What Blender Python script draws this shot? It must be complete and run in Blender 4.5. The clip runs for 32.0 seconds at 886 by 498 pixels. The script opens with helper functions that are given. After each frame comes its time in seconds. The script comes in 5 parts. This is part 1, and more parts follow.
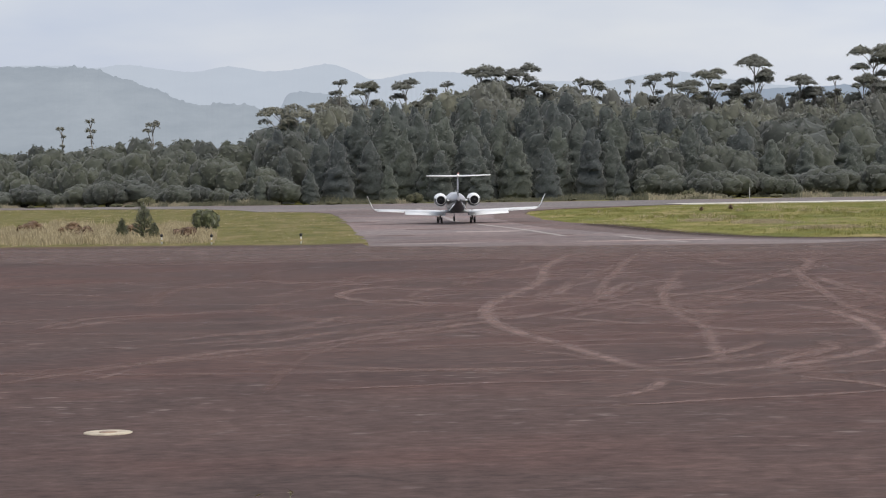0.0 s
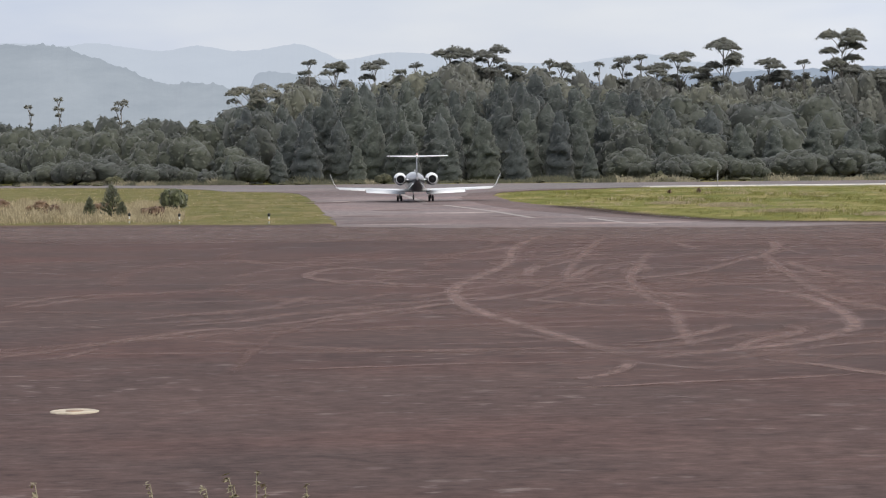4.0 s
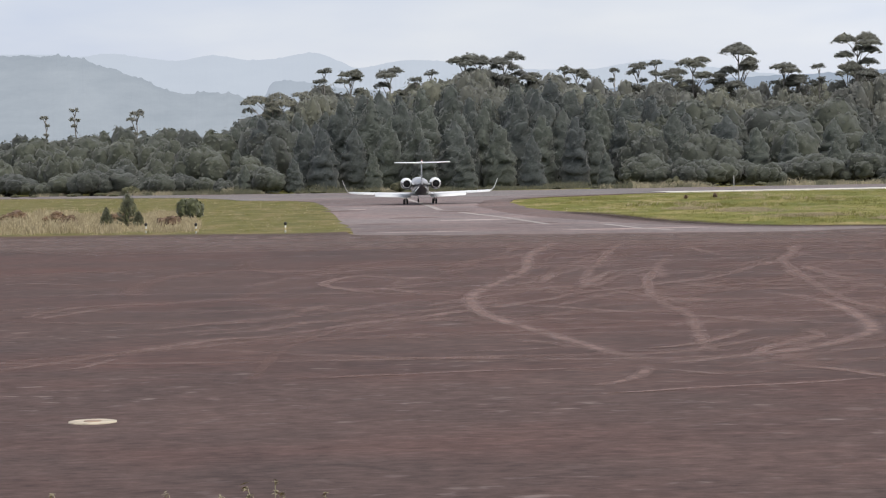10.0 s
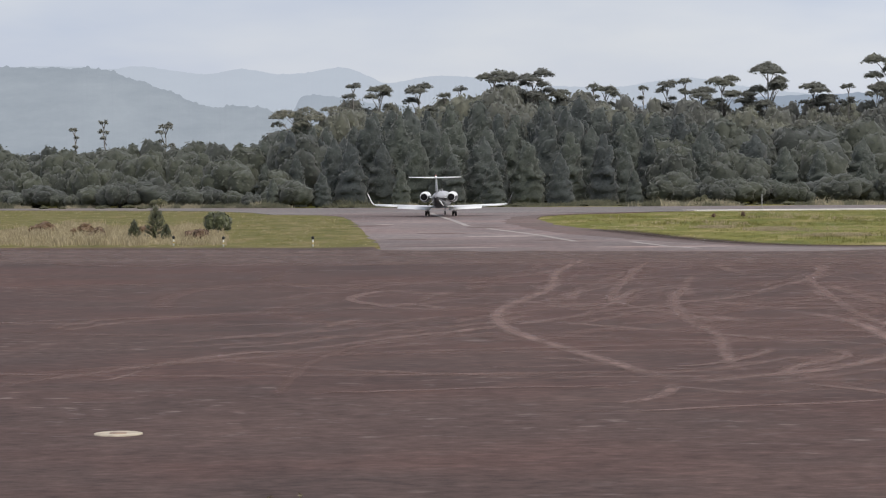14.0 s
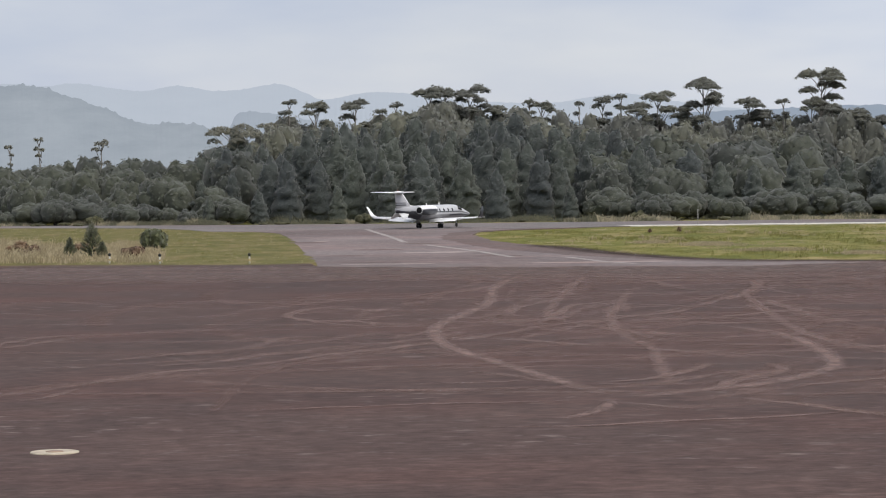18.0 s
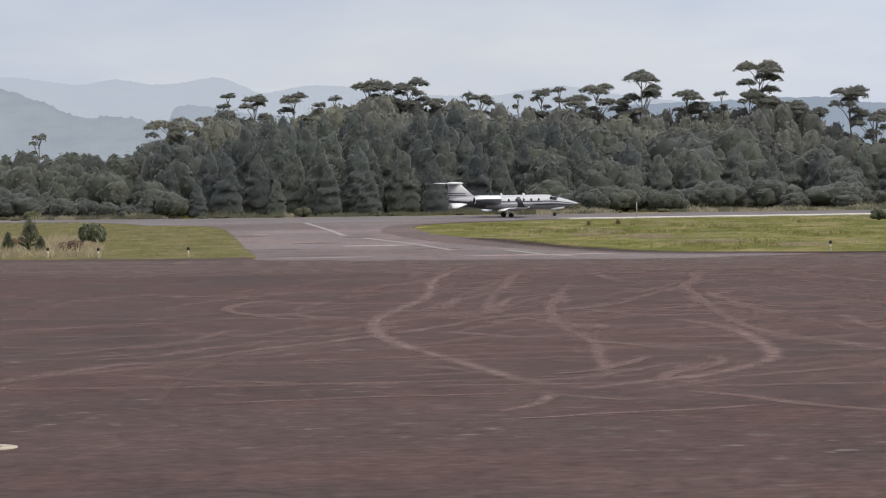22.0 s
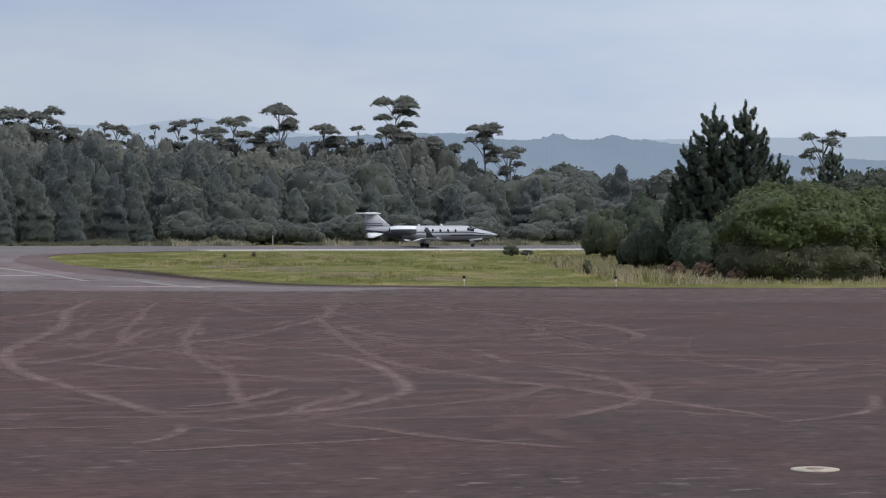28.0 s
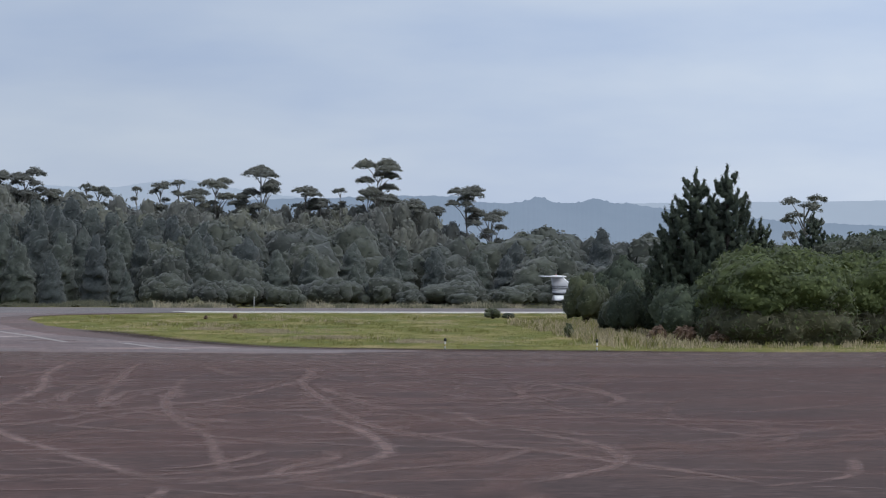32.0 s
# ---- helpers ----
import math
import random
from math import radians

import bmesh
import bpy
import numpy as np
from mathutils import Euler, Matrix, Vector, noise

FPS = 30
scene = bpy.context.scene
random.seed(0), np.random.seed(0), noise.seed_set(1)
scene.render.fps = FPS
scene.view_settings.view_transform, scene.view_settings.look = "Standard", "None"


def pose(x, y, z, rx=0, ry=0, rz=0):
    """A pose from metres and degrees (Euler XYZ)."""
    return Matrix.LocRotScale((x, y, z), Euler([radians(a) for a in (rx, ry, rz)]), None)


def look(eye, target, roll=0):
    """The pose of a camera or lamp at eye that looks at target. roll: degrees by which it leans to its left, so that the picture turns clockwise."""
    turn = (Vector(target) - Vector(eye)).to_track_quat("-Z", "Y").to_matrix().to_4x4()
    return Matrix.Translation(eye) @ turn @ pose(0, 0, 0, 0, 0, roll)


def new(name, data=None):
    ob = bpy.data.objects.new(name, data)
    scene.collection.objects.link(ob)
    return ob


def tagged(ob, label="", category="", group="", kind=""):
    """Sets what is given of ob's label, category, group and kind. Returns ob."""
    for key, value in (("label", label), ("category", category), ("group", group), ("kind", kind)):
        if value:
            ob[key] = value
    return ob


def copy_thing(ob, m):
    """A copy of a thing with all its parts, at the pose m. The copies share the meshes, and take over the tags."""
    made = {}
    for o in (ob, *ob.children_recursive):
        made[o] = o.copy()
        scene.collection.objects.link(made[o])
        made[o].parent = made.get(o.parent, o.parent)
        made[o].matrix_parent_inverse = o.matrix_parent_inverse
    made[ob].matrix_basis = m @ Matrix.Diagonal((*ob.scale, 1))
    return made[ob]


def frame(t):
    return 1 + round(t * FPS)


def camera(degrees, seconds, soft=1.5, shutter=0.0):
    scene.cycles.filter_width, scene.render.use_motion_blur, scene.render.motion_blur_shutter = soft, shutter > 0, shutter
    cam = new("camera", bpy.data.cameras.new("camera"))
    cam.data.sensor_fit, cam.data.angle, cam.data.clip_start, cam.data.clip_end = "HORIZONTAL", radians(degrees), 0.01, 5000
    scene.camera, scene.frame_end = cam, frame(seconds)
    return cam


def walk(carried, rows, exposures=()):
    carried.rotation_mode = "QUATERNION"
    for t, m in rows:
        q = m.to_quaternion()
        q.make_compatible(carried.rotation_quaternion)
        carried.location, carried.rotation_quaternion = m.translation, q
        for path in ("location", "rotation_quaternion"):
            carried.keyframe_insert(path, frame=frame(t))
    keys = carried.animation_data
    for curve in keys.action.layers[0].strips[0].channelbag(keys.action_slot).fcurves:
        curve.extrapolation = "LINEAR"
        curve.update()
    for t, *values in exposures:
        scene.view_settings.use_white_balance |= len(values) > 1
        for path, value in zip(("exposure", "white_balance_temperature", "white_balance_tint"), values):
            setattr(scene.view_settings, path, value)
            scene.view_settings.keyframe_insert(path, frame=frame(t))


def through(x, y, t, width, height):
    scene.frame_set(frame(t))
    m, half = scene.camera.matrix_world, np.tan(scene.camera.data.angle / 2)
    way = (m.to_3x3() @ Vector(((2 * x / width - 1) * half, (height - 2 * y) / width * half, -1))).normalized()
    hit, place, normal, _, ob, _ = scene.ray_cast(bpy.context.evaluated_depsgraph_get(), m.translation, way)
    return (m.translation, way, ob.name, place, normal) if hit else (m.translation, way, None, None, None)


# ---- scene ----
EYE = 4.82
cam = camera(18.94, 32.0, soft=1.15)
PATH = [(0.0, 88.072, 0.992, -0.021), (0.5, 87.975, 0.964, -0.039), (1.0, 87.953, 0.877, 0.012), (1.5, 88.004, 0.845, 0.045), (2.0, 88.002, 0.811, -0.014), (2.5, 87.882, 0.719, -0.200),
        (3.0, 87.798, 0.642, -0.445), (3.5, 87.696, 0.563, -0.594), (5.5, 87.600, 0.779, -0.970), (6.0, 87.482, 0.905, -0.886), (6.5, 87.420, 0.916, -0.733), (7.0, 87.370, 0.942, -0.609),
        (7.5, 87.469, 0.915, -0.572), (8.0, 87.567, 0.891, -0.572), (8.5, 87.696, 0.821, -0.530), (9.0, 87.811, 0.859, -0.465), (9.5, 87.856, 0.987, -0.393), (10.0, 87.818, 1.075, -0.358),
        (10.5, 87.809, 1.066, -0.338), (11.0, 87.872, 1.109, -0.342), (11.5, 87.968, 1.126, -0.377), (12.0, 88.042, 0.987, -0.380), (12.5, 88.081, 0.930, -0.312), (13.0, 88.127, 0.806, -0.186),
        (13.5, 88.164, 0.624, -0.034), (14.0, 88.168, 0.466, 0.250), (14.5, 88.132, 0.258, 0.385), (16.5, 88.518, 0.356, -0.194), (17.0, 88.570, 0.495, -0.561), (17.5, 88.556, 0.580, -0.873),
        (18.0, 88.503, 0.666, -1.119), (18.5, 88.490, 0.710, -1.200), (19.0, 88.439, 0.899, -1.243), (19.5, 88.435, 0.945, -1.250), (20.0, 88.428, 1.036, -1.231), (20.5, 88.444, 1.026, -1.199),
        (21.0, 88.449, 1.023, -1.163), (21.5, 88.413, 1.018, -1.157), (22.0, 88.338, 0.833, -2.432), (22.5, 88.258, 0.747, -3.973), (23.0, 88.263, 0.725, -4.698), (23.5, 88.290, 0.731, -5.838),
        (24.0, 88.303, 0.527, -7.159), (24.5, 88.307, 0.437, -8.138), (25.0, 88.316, 0.471, -8.701), (25.5, 88.103, 0.475, -9.075), (27.5, 88.769, 0.022, -10.155), (28.0, 88.988, -0.018, -10.259),
        (28.5, 89.234, -0.177, -10.361), (29.0, 89.492, -0.200, -10.624), (29.5, 89.668, -0.102, -10.732), (30.0, 89.924, -0.053, -10.695), (30.5, 90.043, -0.094, -10.698), (31.0, 90.166, -0.041, -10.689),
        (31.5, 90.258, -0.068, -10.654), (32.0, 90.342, -0.259, -10.657)]
walk(cam, [(t, pose(0, 0, EYE, rx, ry, rz)) for t, rx, ry, rz in PATH],
     exposures=[(0.0, 0.0, 6700, 10), (3.5, 0.08, 6700, 10), (7.0, 0.14, 6760, 10), (8.3, 0.06, 6740, 10), (10.0, 0.15, 6720, 10), (12.0, 0.02, 6700, 10), (13.5, -0.04, 6700, 10), (25.0, -0.08, 6680, 10), (27.5, -0.30, 6130, 9), (30.0, -0.37, 5990, 8), (32.0, -0.34, 5930, 8)])

# ---- light ----
world = bpy.data.worlds.new("overcast")
scene.world = world
world.use_nodes = True
wn, wl = world.node_tree.nodes, world.node_tree.links
wn.clear()
w_out, w_bg = wn.new("ShaderNodeOutputWorld"), wn.new("ShaderNodeBackground")
w_sky = wn.new("ShaderNodeTexSky")
w_sky.sky_type, w_sky.sun_disc = "NISHITA", False
w_sky.sun_elevation, w_sky.sun_rotation = radians(57), radians(138)
w_co, w_map, w_noise = wn.new("ShaderNodeTexCoord"), wn.new("ShaderNodeMapping"), wn.new("ShaderNodeTexNoise")
w_map.inputs["Scale"].default_value = (3.0, 3.0, 11.0)
w_noise.inputs["Scale"].default_value, w_noise.inputs["Detail"].default_value = 1.6, 5.0
w_ramp, w_mix = wn.new("ShaderNodeValToRGB"), wn.new("ShaderNodeMix")
w_ramp.color_ramp.elements[0].position, w_ramp.color_ramp.elements[0].color = 0.30, (4.65, 5.5, 7.5, 1)
w_ramp.color_ramp.elements[1].position, w_ramp.color_ramp.elements[1].color = 0.68, (7.2, 7.6, 8.4, 1)
w_mix.data_type, w_mix.inputs["Factor"].default_value = "RGBA", 0.88
wl.new(w_co.outputs["Generated"], w_map.inputs["Vector"])
wl.new(w_map.outputs["Vector"], w_noise.inputs["Vector"])
wl.new(w_noise.outputs["Fac"], w_ramp.inputs["Fac"])
wl.new(w_sky.outputs["Color"], w_mix.inputs["A"])
wl.new(w_ramp.outputs["Color"], w_mix.inputs["B"])
w_sep, w_side, w_glow = wn.new("ShaderNodeSeparateXYZ"), wn.new("ShaderNodeValToRGB"), wn.new("ShaderNodeMix")
w_side.color_ramp.elements[0].position, w_side.color_ramp.elements[0].color = 0.06, (0.97, 0.975, 0.985, 1)
w_side.color_ramp.elements[1].position, w_side.color_ramp.elements[1].color = 0.34, (1.30, 1.27, 1.22, 1)
w_glow.data_type, w_glow.blend_type, w_glow.inputs["Factor"].default_value = "RGBA", "MULTIPLY", 1.0
wl.new(w_co.outputs["Generated"], w_sep.inputs["Vector"])
wl.new(w_sep.outputs["X"], w_side.inputs["Fac"])
wl.new(w_mix.outputs["Result"], w_glow.inputs["A"])
wl.new(w_side.outputs["Color"], w_glow.inputs["B"])
wl.new(w_glow.outputs["Result"], w_bg.inputs["Color"])
w_bg.inputs["Strength"].default_value = 0.1
wl.new(w_bg.outputs["Background"], w_out.inputs["Surface"])

sun_data = bpy.data.lights.new("sun", "SUN")
sun_data.energy, sun_data.angle, sun_data.color = 2.4, radians(50), (1.0, 0.95, 0.88)
sun = new("sun", sun_data)
sun.matrix_world = look((45, -50, 105), (0, 0, 0))


# ---- materials ----
def shader(name):
    m = bpy.data.materials.new(name)
    m.use_nodes = True
    n, l = m.node_tree.nodes, m.node_tree.links
    return m, n, l, n["Principled BSDF"]


def noise_node(n, l, scale, detail=4.0, rough=0.55, coord="Object", stretch=None):
    tc = n.new("ShaderNodeTexCoord")
    src = tc.outputs[coord]
    if stretch:
        mp = n.new("ShaderNodeMapping")
        mp.inputs["Scale"].default_value = stretch
        l.new(src, mp.inputs["Vector"])
        src = mp.outputs["Vector"]
    t = n.new("ShaderNodeTexNoise")
    t.inputs["Scale"].default_value, t.inputs["Detail"].default_value, t.inputs["Roughness"].default_value = scale, detail, rough
    l.new(src, t.inputs["Vector"])
    return t.outputs["Fac"]


def ramp_node(n, l, src, stops):
    r = n.new("ShaderNodeValToRGB")
    e = r.color_ramp.elements
    while len(e) < len(stops):
        e.new(0.5)
    for el, (p, c) in zip(e, stops):
        el.position, el.color = p, (*c, 1)
    l.new(src, r.inputs["Fac"])
    return r.outputs["Color"]


def mix_node(n, l, fac, a, b, blend="MIX"):
    x = n.new("ShaderNodeMix")
    x.data_type, x.blend_type = "RGBA", blend
    for key, v in (("Factor", fac), ("A", a), ("B", b)):
        if hasattr(v, "is_linked"):
            l.new(v, x.inputs[key])
        elif key == "Factor":
            x.inputs[key].default_value = v
        else:
            x.inputs[key].default_value = (*v, 1)
    return x.outputs["Result"]


def bump_node(n, l, p, src, strength, distance):
    b = n.new("ShaderNodeBump")
    b.inputs["Strength"].default_value, b.inputs["Distance"].default_value = strength, distance
    l.new(src, b.inputs["Height"])
    l.new(b.outputs["Normal"], p.inputs["Normal"])


def plain(name, col, rough=0.5, metal=0.0, vary=0.12, scale=3.0):
    """Paint, metal or rubber with a little grime at two scales."""
    m, n, l, p = shader(name)
    big, fine = noise_node(n, l, scale), noise_node(n, l, scale * 14)
    dark = tuple(c * (1 - vary) for c in col)
    c1 = ramp_node(n, l, big, [(0.35, dark), (0.65, col)])
    c2 = ramp_node(n, l, fine, [(0.3, (1 - vary * 0.6,) * 3), (0.7, (1, 1, 1))])
    l.new(mix_node(n, l, 1.0, c1, c2, "MULTIPLY"), p.inputs["Base Color"])
    p.inputs["Roughness"].default_value, p.inputs["Metallic"].default_value = rough, metal
    return m


def paving(name, tones, streak, grit=(0.72, 1.24), blush=(1.12, 0.985, 0.96)):
    """Worn bitumen with red-brown gravel: broad worn areas, swept streaks, fine grit and scattered pale scuffs."""
    m, n, l, p = shader(name)
    big = noise_node(n, l, 0.035, 5, 0.6)
    base = ramp_node(n, l, big, [(0.32, tones[0]), (0.52, tones[1]), (0.70, tones[2])])
    for scale, stretch, lo, hi in ((0.16, (0.8, 0.9, 1), 0.88, 1.11), (0.75, (0.8, 1.0, 1), 0.84, 1.17), (2.4, (0.8, 1.0, 1), 0.75, 1.28)):
        f = noise_node(n, l, scale, 5, 0.66, stretch=stretch)
        base = mix_node(n, l, 1.0, base, ramp_node(n, l, f, [(0.32, (lo, lo, lo * 1.005)), (0.5, (1, 1, 1)), (0.68, (hi, hi * 0.985, hi * 0.975))]), "MULTIPLY")
    red = noise_node(n, l, 0.11, 4, 0.6, stretch=(0.7, 1.0, 1))
    base = mix_node(n, l, 1.0, base, ramp_node(n, l, red, [(0.45, (1, 1, 1)), (0.66, blush)]), "MULTIPLY")
    fine = noise_node(n, l, 5.0, 5, 0.75, stretch=(0.5, 1.0, 1.0))
    base = mix_node(n, l, 1.0, base, ramp_node(n, l, fine, [(0.3, (grit[0],) * 3), (0.7, (grit[1],) * 3)]), "MULTIPLY")
    spots = noise_node(n, l, 1.5, 3, 0.55, stretch=(0.75, 1.2, 1.0))
    patchy = noise_node(n, l, 0.13, 3, 0.5, stretch=(0.5, 1.0, 1.0))
    mask = mix_node(n, l, 1.0, ramp_node(n, l, spots, [(0.60, (0, 0, 0)), (0.69, (1, 1, 1))]), ramp_node(n, l, patchy, [(0.44, (0.12, 0.12, 0.12)), (0.62, (1, 1, 1))]), "MULTIPLY")
    base = mix_node(n, l, mask, base, streak)
    l.new(base, p.inputs["Base Color"])
    p.inputs["Roughness"].default_value = 0.92
    p.inputs["Specular IOR Level"].default_value = 0.12
    bump_node(n, l, p, fine, 0.35, 0.01)
    return m


def foliage(name, tones, through=0.25, object_vary=0.25, gloss=0.5, relief=0.4):
    """Leaves: tones change from leaf to leaf, from clump to clump and from plant to plant."""
    m, n, l, p = shader(name)
    geo, info = n.new("ShaderNodeNewGeometry"), n.new("ShaderNodeObjectInfo")
    c = ramp_node(n, l, geo.outputs["Random Per Island"], [(0.0, tuple(0.84 * v for v in tones[0])), (0.5, tones[1]), (1.0, tuple(1.18 * v for v in tones[2]))])
    for scale, lo, hi in ((0.5, 0.82, 1.18), (2.6, 0.80, 1.20)):
        clump = noise_node(n, l, scale, 4)
        c = mix_node(n, l, 1.0, c, ramp_node(n, l, clump, [(0.3, (lo,) * 3), (0.7, (hi, hi * 0.995, hi * 0.96))]), "MULTIPLY")
    ob = ramp_node(n, l, info.outputs["Random"], [(0.0, (1 - object_vary, 1 - object_vary, 1 - object_vary * 0.8)), (1.0, (1 + object_vary, 1 + object_vary * 0.9, 1.0))])
    c = mix_node(n, l, 1.0, c, ob, "MULTIPLY")
    l.new(c, p.inputs["Base Color"])
    if relief:
        bump_node(n, l, p, noise_node(n, l, 4.5, 3, 0.6), relief, 0.10)
    p.inputs["Roughness"].default_value = 0.6
    p.inputs["Specular IOR Level"].default_value = gloss * 0.3
    # sheen lifts the dark leaves in place of air haze
    p.inputs["Sheen Weight"].default_value, p.inputs["Sheen Roughness"].default_value = gloss, 0.6
    p.inputs["Sheen Tint"].default_value = (0.82, 0.82, 0.78, 1)
    tr, mx = n.new("ShaderNodeBsdfTranslucent"), n.new("ShaderNodeMixShader")
    l.new(c, tr.inputs["Color"])
    mx.inputs["Fac"].default_value = through
    l.new(p.outputs["BSDF"], mx.inputs[1])
    l.new(tr.outputs["BSDF"], mx.inputs[2])
    l.new(mx.outputs["Shader"], n["Material Output"].inputs["Surface"])
    return m


def distance(name, col, low, painted_mist=0.18):
    """A far hillside: plain glowing backdrop, kilometres of damp air painted into its colour."""
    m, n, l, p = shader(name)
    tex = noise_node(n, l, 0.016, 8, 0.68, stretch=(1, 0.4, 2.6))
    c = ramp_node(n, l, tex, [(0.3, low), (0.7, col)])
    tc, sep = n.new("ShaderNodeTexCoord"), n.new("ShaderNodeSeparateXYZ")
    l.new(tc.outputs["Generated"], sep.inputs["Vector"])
    # paler towards the foot: haze mixed into the emission colour
    painted_veil = ramp_node(n, l, sep.outputs["Z"], [(0.0, (painted_mist,) * 3), (0.75, (0, 0, 0))])
    c = mix_node(n, l, painted_veil, c, (0.46, 0.50, 0.56))
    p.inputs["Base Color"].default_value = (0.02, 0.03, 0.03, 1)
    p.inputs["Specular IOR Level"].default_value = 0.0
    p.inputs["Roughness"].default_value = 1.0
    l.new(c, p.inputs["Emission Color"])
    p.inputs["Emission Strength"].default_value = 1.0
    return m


def ground_cover(name, tones, scale=0.12):
    m, n, l, p = shader(name)
    a, b = noise_node(n, l, scale * 2, 5, 0.65, stretch=(1.5, 0.8, 1)), noise_node(n, l, scale * 14, 4, 0.7, stretch=(1.0, 0.5, 1))
    c = ramp_node(n, l, a, [(0.36, tones[0]), (0.5, tones[1]), (0.65, tones[2])])
    c = mix_node(n, l, 1.0, c, ramp_node(n, l, b, [(0.3, (0.82,) * 3), (0.7, (1.14,) * 3)]), "MULTIPLY")
    l.new(c, p.inputs["Base Color"])
    p.inputs["Roughness"].default_value = 0.95
    p.inputs["Specular IOR Level"].default_value = 0.1
    bump_node(n, l, p, b, 0.5, 0.05)
    return m


def dust_mark(name, col, amount):
    """A dusty wheel track: fades to its edges and breaks up along its length."""
    m, n, l, p = shader(name)
    uv, sep, math_a, math_b = n.new("ShaderNodeUVMap"), n.new("ShaderNodeSeparateXYZ"), n.new("ShaderNodeMath"), n.new("ShaderNodeMath")
    l.new(uv.outputs["UV"], sep.inputs["Vector"])
    edge = ramp_node(n, l, sep.outputs["X"], [(0.0, (0, 0, 0)), (0.36, (1, 1, 1)), (0.64, (1, 1, 1)), (1.0, (0, 0, 0))])
    brk = ramp_node(n, l, noise_node(n, l, 0.8, 5, 0.7), [(0.32, (0.25,) * 3), (0.60, (1, 1, 1))])
    ends = ramp_node(n, l, sep.outputs["Y"], [(0.0, (0, 0, 0)), (0.10, (1, 1, 1)), (0.90, (1, 1, 1)), (1.0, (0, 0, 0))])
    edge = mix_node(n, l, 1.0, edge, ends, "MULTIPLY")
    math_a.operation = math_b.operation = "MULTIPLY"
    l.new(edge, math_a.inputs[0])
    l.new(brk, math_a.inputs[1])
    l.new(math_a.outputs[0], math_b.inputs[0])
    math_b.inputs[1].default_value = amount
    l.new(math_b.outputs[0], p.inputs["Alpha"])
    p.inputs["Base Color"].default_value = (*col, 1)
    p.inputs["Roughness"].default_value = 0.95
    p.inputs["Specular IOR Level"].default_value = 0.1
    return m


APRON = paving("apron_bitumen", [(0.079, 0.0570, 0.0530), (0.090, 0.0608, 0.0543), (0.104, 0.0665, 0.0585)], (0.190, 0.148, 0.135))
SHOULDER = paving("shoulder_bitumen", [(0.122, 0.094, 0.088), (0.146, 0.114, 0.107), (0.170, 0.134, 0.125)], (0.205, 0.165, 0.155))
TAXI = paving("taxiway_bitumen", [(0.146, 0.118, 0.114), (0.206, 0.172, 0.167), (0.262, 0.222, 0.215)], (0.310, 0.268, 0.258))
PATCH = paving("patch_bitumen", [(0.32, 0.268, 0.250), (0.36, 0.302, 0.284), (0.40, 0.338, 0.318)], (0.44, 0.38, 0.36))
RUNWAY = paving("runway_bitumen", [(0.162, 0.149, 0.147), (0.186, 0.170, 0.167), (0.210, 0.191, 0.188)], (0.251, 0.234, 0.228))
GRAVEL = ground_cover("pale_gravel", [(0.56, 0.53, 0.48), (0.68, 0.64, 0.58), (0.76, 0.72, 0.66)], 0.3)
LINE = plain("road_paint", (0.43, 0.375, 0.345), 0.8, vary=0.4, scale=0.8)
GRASS_TAN = ground_cover("grass_tan", [(0.108, 0.106, 0.036), (0.152, 0.138, 0.050), (0.225, 0.175, 0.088)], 0.13)
GRASS_GROUND = ground_cover("grass_ground", [(0.112, 0.126, 0.032), (0.176, 0.170, 0.046), (0.300, 0.240, 0.110)], 0.075)
DUST = dust_mark("dust", (0.262, 0.183, 0.164), 0.88)
DUST_FAINT = dust_mark("dust_faint", (0.222, 0.150, 0.133), 0.66)
SOIL = dust_mark("dark_soil", (0.062, 0.044, 0.036), 0.85)
DUST_SOFT = dust_mark("dust_soft", (0.205, 0.134, 0.118), 0.55)
DUST_BAND = dust_mark("dust_band", (0.188, 0.139, 0.126), 0.8)
DUST_LINE = dust_mark("dust_line", (0.252, 0.175, 0.157), 0.72)
DUST_MID = dust_mark("dust_mid", (0.246, 0.170, 0.152), 0.80)
BARK = plain("bark_dark", (0.10, 0.085, 0.075), 0.95, vary=0.4, scale=1.5)
BARK_PALE = plain("bark_pale", (0.36, 0.33, 0.30), 0.9, vary=0.4, scale=1.2)
# treeline leaves: air haze is mixed into their tones, bluer and paler
LEAF_DARK = foliage("leaf_casuarina", [(0.090, 0.107, 0.109), (0.097, 0.114, 0.115), (0.105, 0.123, 0.123)], 0.52, 0.2, gloss=0.6)
LEAF_GUM = foliage("leaf_gum", [(0.140, 0.146, 0.128), (0.156, 0.162, 0.142), (0.172, 0.177, 0.154)], 0.55, 0.12, gloss=0.8)
LEAF_CANOPY = foliage("leaf_canopy", [(0.160, 0.168, 0.152), (0.175, 0.182, 0.164), (0.190, 0.196, 0.174)], 0.5, 0.2, gloss=0.7, relief=0.9)
LEAF_PALE = foliage("leaf_pale", [(0.22, 0.22, 0.195), (0.25, 0.25, 0.22), (0.28, 0.278, 0.24)], 0.5, 0.1, gloss=0.7)
STRAW = plain("straw_stalk", (0.34, 0.30, 0.19), 0.8, vary=0.2, scale=20)
LEAF_OLIVE = foliage("leaf_olive", [(0.086, 0.100, 0.064), (0.098, 0.112, 0.072), (0.116, 0.130, 0.084)], 0.45, 0.18, gloss=0.3)
LEAF_BUSH = foliage("leaf_bush", [(0.092, 0.105, 0.092), (0.100, 0.113, 0.098), (0.109, 0.122, 0.104)], 0.5, 0.18, gloss=0.6, relief=0.9)
